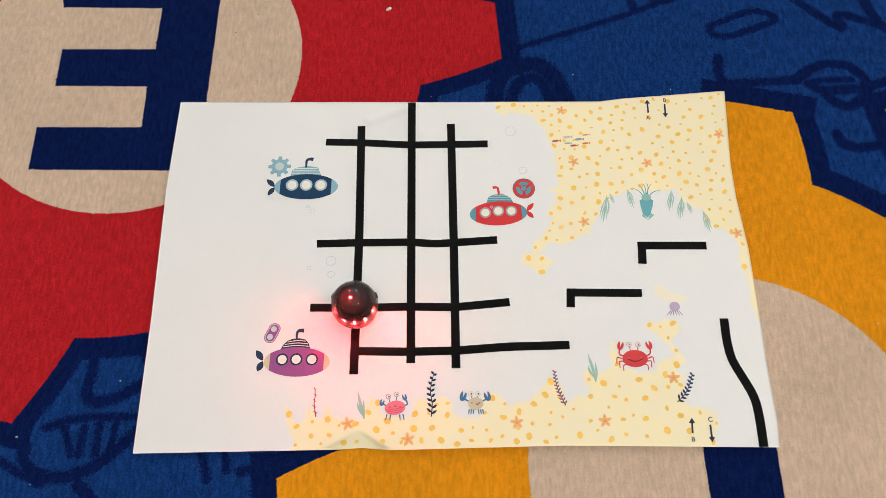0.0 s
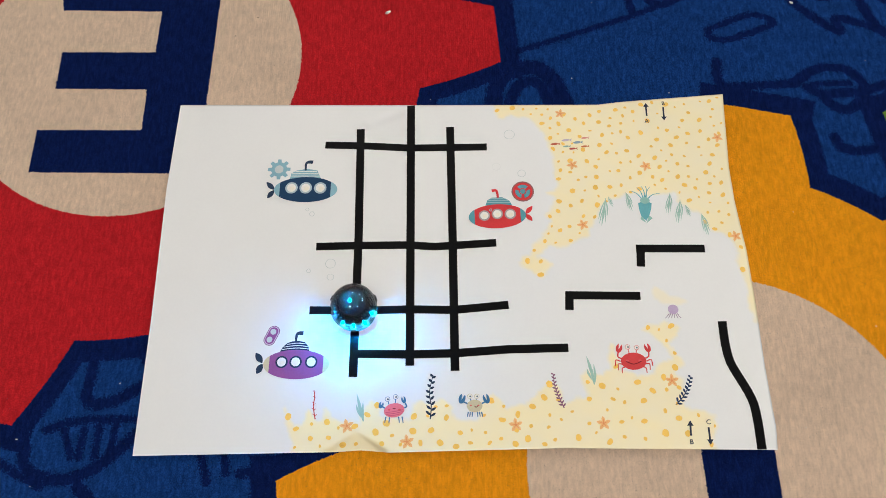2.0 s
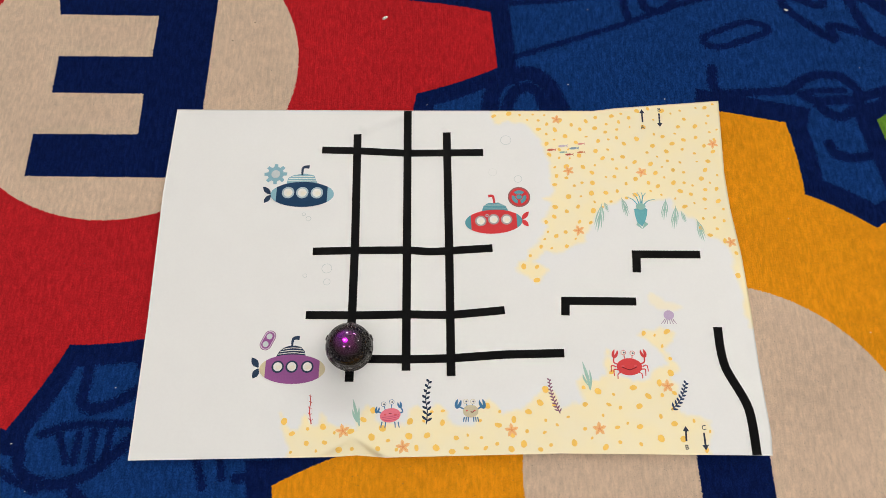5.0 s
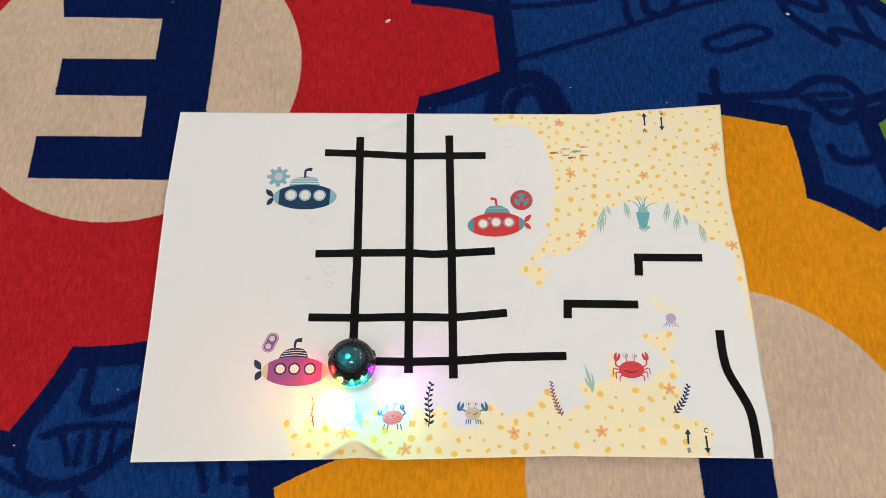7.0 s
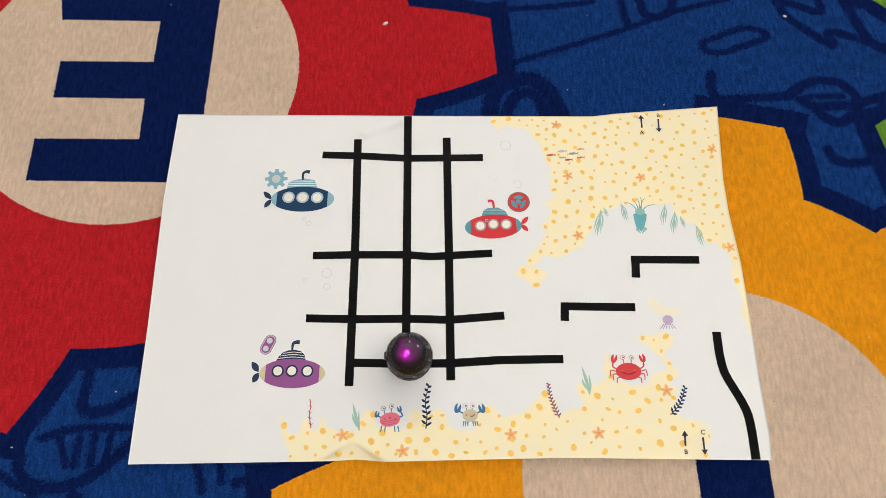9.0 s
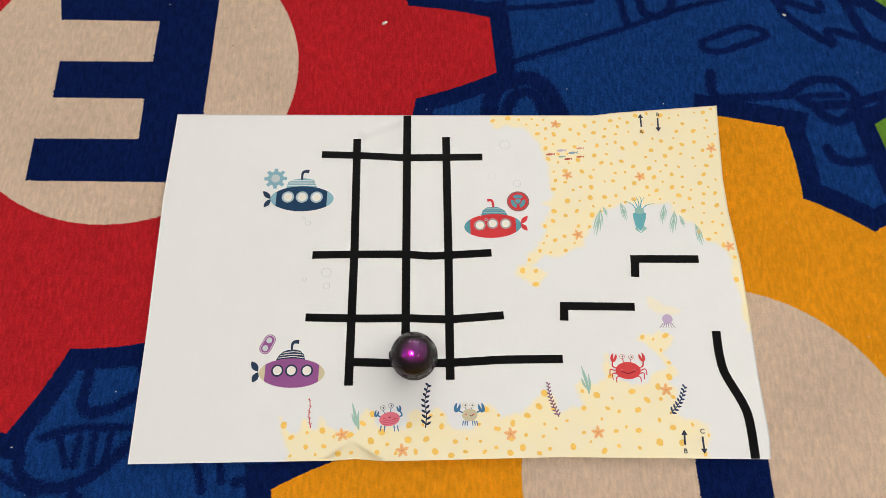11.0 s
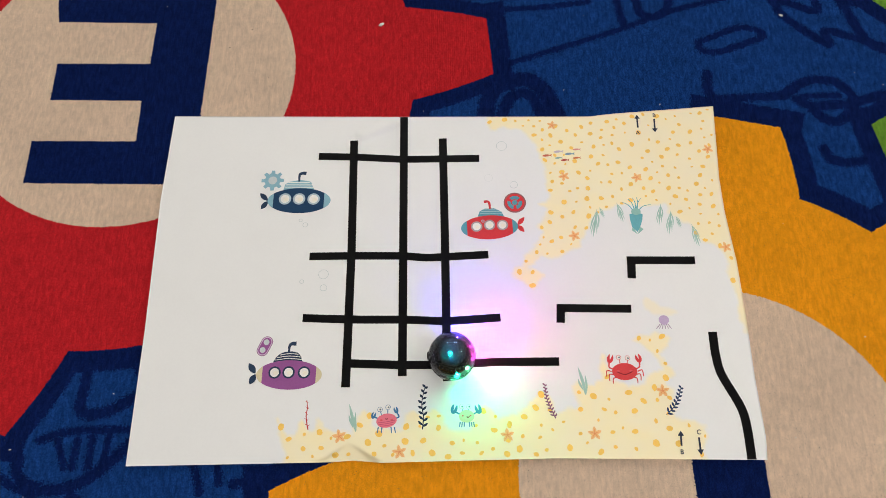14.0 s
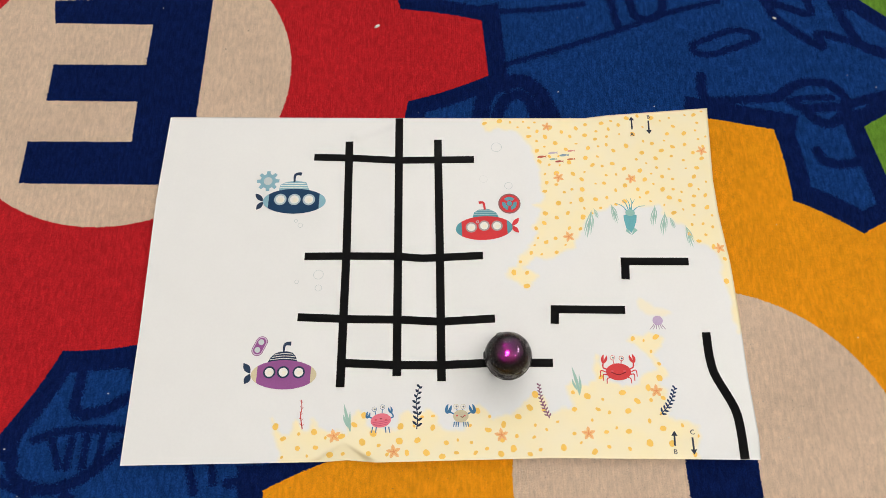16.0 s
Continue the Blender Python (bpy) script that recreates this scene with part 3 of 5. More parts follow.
def star(cx, cy, r, turn):
    pts = []
    for i in range(20):
        a, q = radians(turn + i * 18), (1, 0.72, 0.42, 0.72)[i % 4]
        pts.append((cx + r * q * math.cos(a), cy + r * q * math.sin(a)))
    return pts


def ring(cx, cy, rx, ry, w):
    n = 24
    out, inn = ell(cx, cy, rx, ry, n=n), ell(cx, cy, rx - w, ry - w, n=n)
    return [[out[i], out[(i + 1) % n], inn[(i + 1) % n], inn[i]] for i in range(n)]


def tapes():
    W = 0.0061
    rows = [
        ("tape_strip", [(-0.0970, 0.1002), (-0.0692, 0.0990), (-0.0309, 0.0961), (0.0011, 0.0959), (0.0287, 0.0958)], W, 1), ("tape_strip", [(-0.0995, 0.0134), (-0.0680, 0.0137), (-0.0299, 0.0135), (-0.0120, 0.0118), (0.0018, 0.0125), (0.0338, 0.0142)], W, 1),
        ("tape_strip", [(-0.1017, -0.0368), (-0.0606, -0.0375), (-0.0290, -0.0371), (0.0022, -0.0380), (0.0203, -0.0365), (0.0413, -0.0347)], W, 1), ("tape_strip", [(-0.0659, -0.0698), (-0.0290, -0.0707), (0.0023, -0.0703), (0.0394, -0.0679), (0.0820, -0.0673)], W, 1),
        ("tape_strip", [(-0.0697, 0.1139), (-0.0682, 0.0183), (-0.0683, -0.0265), (-0.0685, -0.0865)], W, 3), ("tape_strip", [(-0.0304, 0.1348), (-0.0295, 0.0130), (-0.0289, -0.0789)], W, 3), ("tape_strip", [(0.0004, 0.1143), (0.0018, 0.0125), (0.0022, -0.0363), (0.0026, -0.0830)], W, 3),
        ("tape_strip", [(0.1359, 0.0078), (0.1857, 0.0069)], W, 1), ("tape_strip", [(0.1393, 0.0100), (0.1382, -0.0066)], W * 0.98, 3), ("tape_strip", [(0.0824, -0.0280), (0.1357, -0.0293)], W, 1), ("tape_strip", [(0.0853, -0.0255), (0.0845, -0.0392)], W * 0.98, 3),
        ("tape_strip", [(0.1911, -0.0493), (0.1910, -0.0655), (0.1924, -0.0790), (0.1974, -0.0899), (0.2025, -0.1006), (0.2051, -0.1088), (0.2059, -0.1216), (0.2059, -0.1393)], W, 1),
    ]
    strips = []
    for name, line, w, layer in rows:
        dense = []
        for a, b in zip(line, line[1:]):
            n = max(2, int(math.dist(a, b) / 0.004))
            dense += [tuple(Vector(a).lerp(Vector(b), i / n)) for i in range(n)]
        dense.append(line[-1])
        soft = dense[:1] + [tuple((Vector(p) + 2 * Vector(q) + Vector(r)) / 4) for p, q, r in zip(dense, dense[1:], dense[2:])] + dense[-1:]
        if len(line) == 2:
            soft = dense
        out = band(soft, w, smooth=0)
        n = len(out) // 2
        up = 0.00016 + 0.00006 * layer
        verts = [drape(x, y, up) for x, y in out] + [drape(x, y, 0.00001) for x, y in out]
        faces = [(i, 2 * n - 1 - i, 2 * n - 2 - i, i + 1) for i in range(n - 1)] + [(i, (i + 1) % (2 * n), 2 * n + (i + 1) % (2 * n), 2 * n + i) for i in range(2 * n)]
        strips.append(mesh(name, verts, faces, tape_mat, mat_sheet, "matt black tape line"))
    return strips


def submarine(hull, caps, fins, tower, tower_bars, scope, holes, hull_ink, cap_ink, fin_ink, tower_ink, bar_ink, scope_ink, rim_ink, label, hole=0.0048):
    cx, cy, rx, ry, turn = hull
    body = printed("submarine_print", [ell(cx, cy, rx, ry, turn, 36)], hull_ink, 2, None, label)
    for s in caps:
        printed("end_cap", [ell(cx, cy, rx * 1.002, ry * 1.002, turn, 14, *s)], cap_ink, 3, body)
    for f in fins:
        printed("tail_fin", [f], fin_ink, 2, body)
    printed("tower", [tower], tower_ink, 1, body)
    for bar in tower_bars:
        printed("stripe", [bar], bar_ink, 3, body)
    printed("periscope", [scope], scope_ink, 1, body)
    for x, y in holes:
        printed("porthole", [ell(x, y, hole, hole * 1.02)], rim_ink, 4, body)
        printed("pane", [ell(x, y, hole * 0.72, hole * 0.74)], ink("white", (238, 236, 228)), 5, body)
        printed("glint", [ell(x + hole * 0.15, y - hole * 0.12, hole * 0.4, hole * 0.34)], ink("cream", (240, 234, 218)), 6, body)


def capsule(cx, cy, r, half, turn):
    """A long rounded shape: two half rounds joined by straight sides."""
    c, d = math.cos(radians(turn)), math.sin(radians(turn))
    pts = [(r * math.cos(radians(a)), half + r * math.sin(radians(a))) for a in range(0, 181, 18)]
    pts += [(r * math.cos(radians(a)), -half + r * math.sin(radians(a))) for a in range(180, 361, 18)]
    return [(cx + u * c - v * d, cy + u * d + v * c) for u, v in pts]


def cog_tooth(cx, cy, a):
    c, d = math.cos(radians(a)), math.sin(radians(a))
    return band([(cx + 0.005 * c, cy + 0.005 * d), (cx + 0.0088 * c, cy + 0.0088 * d)], 0.0034, 0.0026, 0)


def submarines():
    navy, sky = ink("navy", (32, 64, 96)), ink("sky", (140, 182, 196))
    red, teal = ink("coral", (214, 62, 66)), ink("teal", (92, 156, 168))
    plum, sand = ink("plum", (150, 88, 146)), ink("dull_sand", (214, 202, 166))
    dark, white = ink("slate", (44, 62, 86)), ink("white", (238, 236, 228))
    submarine((*(-0.1103, 0.0613), 0.0243, 0.0108, -1), [(145, 215), (-38, 38)], [leaf([(-0.1345, 0.0617), (-0.1407, 0.0682)], 0.004), leaf([(-0.1345, 0.0612), (-0.1392, 0.0545)], 0.004)],
              [(-0.1230, 0.0708), (-0.1220, 0.0757), (-0.1182, 0.0780), (-0.1100, 0.0794), (-0.1020, 0.0777), (-0.0990, 0.0703)], [band([(-0.1215, 0.0752), (-0.1006, 0.0747)], 0.0006), band([(-0.1223, 0.0732), (-0.0996, 0.0727)], 0.0006), band([(-0.1190, 0.0771), (-0.1024, 0.0767)], 0.0006)],
              band([(-0.1112, 0.0779), (-0.1111, 0.0839), (-0.1086, 0.0853), (-0.1060, 0.0850)], 0.0014, 0.0032), [(-0.1212, 0.0629), (-0.1103, 0.0627), (-0.0991, 0.0624)], navy, sky, dark, sky, white, dark, ink("pale_blue", (176, 196, 204)), "printed navy submarine with three portholes")
    cog = printed("cog_print", [ell(*(-0.1319, 0.0793), 0.0062, 0.0064)] + [cog_tooth(*(-0.1319, 0.0793), a) for a in range(0, 360, 45)], sky, 1, None, "printed pale blue cog wheel")
    printed("hub", [ell(*(-0.1319, 0.0793), 0.0034, 0.0035)], ink("fog", (200, 208, 208)), 2, cog)
    submarine((*(0.0353, 0.0359), 0.0214, 0.0100, 2), [(142, 218), (-36, 36)], [leaf([(0.0564, 0.0374), (0.0617, 0.0439)], 0.0036), leaf([(0.0564, 0.0374), (0.0612, 0.0317)], 0.0036)],
              [(0.0266, 0.0450), (0.0280, 0.0493), (0.0315, 0.0516), (0.0391, 0.0519), (0.0445, 0.0490), (0.0469, 0.0442)], [band([(0.0288, 0.0493), (0.0441, 0.0490)], 0.0005), band([(0.0280, 0.0474), (0.0457, 0.0470)], 0.0005), band([(0.0306, 0.0507), (0.0420, 0.0504)], 0.0005)],
              band([(0.0361, 0.0515), (0.0354, 0.0568), (0.0337, 0.0578), (0.0316, 0.0574)], 0.0016, 0.0024), [(0.0256, 0.0366), (0.0353, 0.0378), (0.0450, 0.0376)], red, teal, red, teal, ink("pale_teal", (170, 200, 204)), red, ink("ash", (172, 160, 158)), "printed red submarine with teal end caps", 0.0043)
    valve = printed("valve_print", [ell(0.0304, 0.0411, 0.0012, 0.0012, 0, 14)], ink("pale_teal", (170, 200, 204)), 4, None, "printed tiny round valve on the red submarine")
    printed("hub", [ell(0.0304, 0.0411, 0.0007, 0.0007, 0, 12)], red, 5, valve)
    wheel = printed("valve_wheel_print", [ell(*(0.0550, 0.0564), 0.0085, 0.0086, n=28)], ink("rust_grey", (150, 98, 98)), 1, None, "printed red and teal valve wheel")
    printed("rim", [ell(*(0.0550, 0.0564), 0.0074, 0.0075, n=28)], red, 2, wheel)
    for a in (30, 150, 270):
        c = Vector((0.0550, 0.0564))
        outer, inner = ell(c.x, c.y, 0.0056, 0.0057, 0, 8, a + 14, a + 106), ell(c.x, c.y, 0.0028, 0.0028, 0, 8, a + 18, a + 102)
        printed("opening", [outer + inner[::-1]], teal, 3, wheel)
    printed("hub", [ell(*(0.0550, 0.0564), 0.0021, 0.0021)], teal, 4, wheel)
    submarine((*(-0.1089, -0.0770), 0.0232, 0.0107, -1), [(145, 215), (-35, 35)], [leaf([(-0.1329, -0.0756), (-0.1379, -0.0683)], 0.0046), leaf([(-0.1328, -0.0763), (-0.1362, -0.0834)], 0.0046)],
              [(-0.1211, -0.0680), (-0.1190, -0.0641), (-0.1161, -0.0613), (-0.1126, -0.0600), (-0.1079, -0.0597), (-0.1036, -0.0607), (-0.1010, -0.0636), (-0.0998, -0.0680)], [band([(-0.1164, -0.0624), (-0.1095, -0.0614), (-0.1031, -0.0620)], 0.0005), band([(-0.1181, -0.0642), (-0.1095, -0.0632), (-0.1013, -0.0640)], 0.0005), band([(-0.1194, -0.0660), (-0.1095, -0.0650), (-0.1005, -0.0659)], 0.0005)],
              band([(-0.1100, -0.0602), (-0.1098, -0.0558), (-0.1083, -0.0541), (-0.1050, -0.0540)], 0.0013, 0.0032), [(-0.1192, -0.0752), (-0.1093, -0.0752), (-0.0983, -0.0754)], plum, sand, dark, dark, white, dark, dark, "printed purple submarine with navy striped tower", 0.0044)
    link = printed("hatch_print", [capsule(*(-0.1276, -0.0556), 0.0043, 0.0034, -24)] + [ell(-0.1276 + k * 0.0040, -0.0556 + k * 0.0018, 0.0009, 0.0009, 0, 10) for k in (-1, 1)], ink("dull_plum", (142, 92, 134)), 1, None, "printed purple oval hatch with two lights")
    printed("seam", [capsule(*(-0.1276, -0.0556), 0.0038, 0.0034, -24)], ink("pale_plum", (206, 186, 206)), 2, link)
    printed("cover", [capsule(*(-0.1276, -0.0556), 0.0032, 0.0033, -24)], plum, 3, link)
    for p in ((-0.1266, -0.0527), (-0.1290, -0.0585)):
        printed("light", [ell(*p, 0.0021, 0.0022)], ink("fog", (200, 208, 208)), 4, link)


def bubbles():
    grey = ink("bubble_grey", (196, 204, 204))
    for (x, y), r in (((0.0465, 0.1066), 0.0042), ((0.0548, 0.0719), 0.0031), ((-0.0883, -0.0005), 0.0038), ((-0.0878, -0.0112), 0.0026), ((-0.1042, -0.0060), 0.0016), ((-0.1043, 0.0405), 0.002), ((-0.1080, 0.0443), 0.0014)):
        printed("bubble_print", ring(x, y, r, r, 0.0003), grey, 1, None, "printed thin grey bubble ring")
    for x, y in ((0.0356, 0.0782), ):
        printed("bubble_print", ring(x, y, 0.0032, 0.0032, 0.0002), ink("faint_grey", (220, 222, 220)), 1, None, "printed faint grey bubble ring")


def starfish():
    coral, core = ink("starfish", (248, 194, 130)), ink("starfish_core", (240, 158, 102))
    for i, ((x, y), r) in enumerate((((0.0869, 0.1247), 0.0044), ((0.2065, 0.1004), 0.0046), ((0.0938, 0.0785), 0.0046), ((0.1493, 0.0763), 0.0046), ((0.0985, 0.0277), 0.0047), ((0.2094, 0.0165), 0.0046),
                                     ((-0.0715, -0.1209), 0.0052), ((-0.0302, -0.1320), 0.0052), ((0.0434, -0.1213), 0.0050), ((0.1027, -0.1208), 0.0050), ((0.1515, -0.0917), 0.0050))):
        s = printed("starfish_print", [star(x, y, r, 80 + (i * 37) % 40)], coral, 2, None, "printed orange starfish on the sand")
        for k in range(5):
            a = radians(80 + (i * 37) % 40 + 72 * k)
            printed("ray", [band([(x, y), (x + r * 0.62 * math.cos(a), y + r * 0.62 * math.sin(a))], 0.0007, 0.0002, 0)], core, 3, s)


def fishes():
    for (x, y), r, rgb in (((0.0810, 0.0972), 0.0029, (204, 112, 84)), ((0.0899, 0.1005), 0.0030, (204, 188, 200)), ((0.0985, 0.0983), 0.0030, (136, 160, 176)), ((0.1044, 0.1022), 0.0024, (228, 158, 142)),
                           ((0.0900, 0.0949), 0.0023, (150, 184, 172)), ((0.0946, 0.0928), 0.0026, (192, 96, 80)), ((0.1039, 0.0946), 0.0025, (212, 128, 84))):
        i = ink("fish_%d_%d" % rgb[:2], rgb)
        f = printed("fish_print", [ell(x, y, r, r * 0.34, 6)], i, 2, None, "printed little fish in a shoal")
        printed("tail", [[(x + r * 0.8, y), (x + r * 1.6, y + r * 0.5), (x + r * 1.35, y), (x + r * 1.6, y - r * 0.4)]], i, 2, f)


def squid():
    teal, pale = ink("squid", (108, 176, 184)), ink("squid_head", (150, 194, 184))
    s = printed("squid_print", [[(0.1408, 0.0448), (0.1444, 0.0461), (0.1485, 0.0460), (0.1508, 0.0445), (0.1501, 0.0400), (0.1481, 0.0343), (0.1456, 0.0300), (0.1420, 0.0344), (0.1410, 0.0400)]], teal, 2, None, "printed teal squid with waving arms")
    printed("fin", [[(0.1425, 0.0348), (0.1414, 0.0316), (0.1457, 0.0281)], [(0.1478, 0.0347), (0.1504, 0.0322), (0.1456, 0.0281)]], pale, 1, s)
    printed("head", [ell(*(0.1460, 0.0470), 0.0036, 0.0028)], pale, 3, s)
    for line in ([(0.1437, 0.0484), (0.1407, 0.0527), (0.1363, 0.0552)], [(0.1450, 0.0489), (0.1434, 0.0546), (0.1408, 0.0580)], [(0.1459, 0.0488), (0.1460, 0.0546), (0.1443, 0.0589)], [(0.1471, 0.0488), (0.1481, 0.0545), (0.1506, 0.0583)], [(0.1483, 0.0483), (0.1520, 0.0516), (0.1576, 0.0529)], [(0.1463, 0.0488), (0.1481, 0.0550), (0.1473, 0.0593)]):
        printed("arm", [band(line, 0.0009, 0.0003)], teal, 2, s)


def weeds():
    pale = ink("kelp", (164, 198, 184))
    for (ax, ay, bx, by) in HANGING:
        d, s = Vector((bx - ax, by - ay)), Vector((-(by - ay), bx - ax)) * 0.12
        a = Vector((ax, ay))
        blades = [(0.0, 0.0, 0.2, 1.05, 0.075), (0.08, 0.4, 1.1, 0.66, 0.05), (0.12, -0.4, -0.8, 0.84, 0.046), (0.3, 0.5, 0.9, 0.92, 0.04), (0.35, -0.2, -0.4, 1.0, 0.036)]
        k = None
        for start, side, out, end, wide in blades:
            line = [tuple(a + d * start + s * side * 0.3), tuple(a + d * (start + (end - start) * 0.5) + s * (out * 0.9)), tuple(a + d * end + s * out * 1.15)]
            if k is None:
                k = printed("kelp_print", [leaf(line, d.length * wide)], pale, 1, None, "printed pale green hanging kelp")
            else:
                printed("blade", [leaf(line, d.length * wide)], pale, 2, k)
    for lines in (([(-0.0604, -0.1179), (-0.0626, -0.1093), (-0.0653, -0.0986)], [(-0.0600, -0.1179), (-0.0610, -0.1101), (-0.0608, -0.1042)], [(-0.0620, -0.1152), (-0.0646, -0.1093), (-0.0654, -0.1061)]), ([(0.0982, -0.0942), (0.0972, -0.0854), (0.0942, -0.0736)], [(0.0985, -0.0942), (0.0994, -0.0874), (0.0988, -0.0794)], [(0.0969, -0.0906), (0.0945, -0.0854), (0.0939, -0.0825)])):
        k = printed("seaweed_print", [leaf(lines[0], 0.0022)], pale, 1, None, "printed pale green seaweed blades")
        for i, line in enumerate(lines[1:]):
            printed("blade", [leaf(line, 0.0016)], pale, 2 + i, k)
    for stem, colour, pairs, size, label in (([(-0.0146, -0.1168), (-0.0139, -0.1079), (-0.0151, -0.0980), (-0.0127, -0.0860)], ink("weed_navy", (40, 56, 78)), 8, 0.0047, "printed navy leafy seaweed sprig"),
                                             ([(0.0768, -0.1101), (0.0741, -0.1038), (0.0714, -0.0959), (0.0704, -0.0859)], ink("weed_plum", (142, 98, 122)), 10, 0.0031, "printed plum leafy seaweed sprig"),
                                             ([(0.1524, -0.1086), (0.1579, -0.1032), (0.1617, -0.0970), (0.1645, -0.0891)], ink("weed_blue", (46, 66, 100)), 8, 0.0040, "printed dark blue leafy seaweed sprig"),
                                             ([(-0.0933, -0.1160), (-0.0950, -0.1070), (-0.0945, -0.1010), (-0.0952, -0.0954)], ink("weed_red", (196, 74, 70)), 5, 0.0022, "printed thin red seaweed twig")):
        s = printed("sprig_print", [band(stem, 0.0008, 0.0005)], colour, 1, None, label)
        thin = size < 0.003
        for i in range(pairs):
            k = (i + 0.6) / pairs
            p, q = along(stem, k), along(stem, min(k + 0.05, 1))
            d = (q - p).normalized() if (q - p).length else Vector((0, 1))
            for side in (1, -1):
                e = Vector((d.x * 0.62 - side * d.y * 0.78, d.y * 0.62 + side * d.x * 0.78)) * size * (1.0 - 0.45 * k)
                o = p + d * (0.0005 if side > 0 else -0.0005)
                printed("leaf", [leaf([tuple(o), tuple(o + e)], size * (0.2 if thin else 0.36))], colour, 2, s)


def crab(centre, rx, ry, shell, limb, eyes, claws, legs, label, smile, tilt=2, claw=0.0035, rims=None, stripe=None):
    cx, cy = centre
    body = printed("crab_print", [ell(cx, cy, rx, ry, tilt, 26)], shell, 3, None, label)
    for ex, ey in eyes:
        printed("eye_stalk", [band([(ex, ey), (cx + (ex - cx) * 0.7, cy + ry * 0.6)], 0.0006, smooth=0)], limb, 2, body)
        printed("eye", [ell(ex, ey, 0.0018, 0.0018)], rims or limb, 4, body)
        printed("eyeball", [ell(ex, ey, 0.0015, 0.0015)], ink("white", (238, 236, 228)), 5, body)
        printed("pupil", [ell(ex + 0.0003, ey - 0.0001, 0.0006, 0.0006)], ink("slate", (44, 62, 86)), 6, body)
    for side, (px, py) in zip((-1, 1), claws):
        printed("arm", [band([(cx + side * rx * 0.85, cy + ry * 0.3), (cx + side * rx * 1.2, cy + ry * 0.55), (px, py)], 0.0010)], limb, 2, body)
        lean = 18 * side
        u = Vector((math.sin(radians(-lean)), math.cos(radians(lean))))
        v = Vector((u.y, -u.x))
        p, s = Vector((px, py)), claw
        q = p + u * s * 0.5
        shape = ell(q.x, q.y, s * 0.62, s * 0.98, lean, 16, 116, 424) + [tuple(q - u * s * 0.3)]
        printed("claw", [shape], limb, 3, body)
    for line in legs:
        printed("leg", [band(line, 0.0009, 0.0006)], limb, 2, body)
    if stripe:
        c, d = math.cos(radians(tilt)), math.sin(radians(tilt))
        for k in (-0.12, -0.38, -0.64):
            w = 0.86 * math.sqrt(1 - k * k)
            line = [(cx + (u * rx * c - v * ry * d), cy + (u * rx * d + v * ry * c)) for u, v in ((-w, k), (0, k - 0.06), (w, k))]
            printed("stripe", [band(line, 0.0005)], stripe, 4, body)
    for side in (-1, 1):
        printed("cheek", [ell(cx + side * rx * 0.5, cy + ry * 0.08, rx * 0.13, ry * 0.12, 0, 12)], ink("cheek", (222, 92, 98)), 4, body)
    printed("smile", [band([(cx + x * rx, cy + y * ry) for x, y in smile], 0.0006)], ink("deep_red", (120, 30, 40)), 5, body)


def crabs():
    blue, pink = ink("crab_blue", (70, 122, 164)), ink("crab_pink", (232, 124, 140))
    x, y = (-0.0393, -0.1104)
    crab((x, y), 0.0071, 0.0049, pink, blue, ((-0.0440, -0.1026), (-0.0384, -0.1011)), ((-0.0487, -0.1078), (-0.0325, -0.1043)),
         [[(x + k, y - 0.0045), (x + k * 1.15, y - 0.0086)] for k in (-0.0055, -0.003, 0.0032, 0.0055)], "printed pink crab with blue claws", [(-0.12, 0.28), (0, 0.2), (0.12, 0.28)], 9, 0.0026, None, ink("crab_stripe", (206, 92, 118)))
    x, y = (0.0158, -0.1080)
    crab((x, y), 0.0053, 0.0044, ink("crab_sand", (206, 196, 164)), blue, ((0.0126, -0.1012), (0.0174, -0.1013)), ((0.0067, -0.1045), (0.0244, -0.1047)),
         [[(x + k, y - 0.0040), (x + k * 1.15, y - 0.0074)] for k in (-0.0044, -0.003, -0.0016, 0.0018, 0.0032, 0.0046)], "printed sand-coloured crab with blue claws", [(0.0, -0.05), (0.2, -0.2), (0.4, 0.0)], 2, 0.0037, ink("crab_sand", (206, 196, 164)))
    red = ink("crab_red", (216, 72, 74))
    x, y = (0.1266, -0.0777)
    legs = [[(x + s * a, y + b), (x + s * c, y + d), (x + s * e, y + f)] for s in (-1, 1) for a, b, c, d, e, f in
            ((0.009, 0.0, 0.0122, 0.001, 0.0128, -0.0035), (0.008, -0.002, 0.0108, -0.002, 0.0108, -0.0065), (0.006, -0.004, 0.0082, -0.005, 0.0085, -0.0085))]
    crab((x, y), 0.0088, 0.0062, red, red, ((0.1232, -0.0674), (0.1294, -0.0679)), ((0.1167, -0.0698), (0.1375, -0.0697)), legs, "printed red smiling crab with raised claws", [(-0.6, -0.02), (0, -0.34), (0.6, -0.02)], 0, 0.0035)
    x, y = (0.1578, -0.0399)
    lilac = ink("octopus", (198, 176, 206))
    o = printed("octopus_print", [ell(x, y, 0.0037, 0.0036)], lilac, 2, None, "printed small lilac octopus")
    for k in (-2.2, -1.4, -0.6, 0.2, 1.0, 1.8):
        printed("tentacle", [band([(x + k * 0.0014, y - 0.003), (x + k * 0.002, y - 0.0048), (x + k * 0.0028, y - 0.0066)], 0.0006, 0.0004)], ink("octopus_leg", (160, 136, 160)), 1, o)


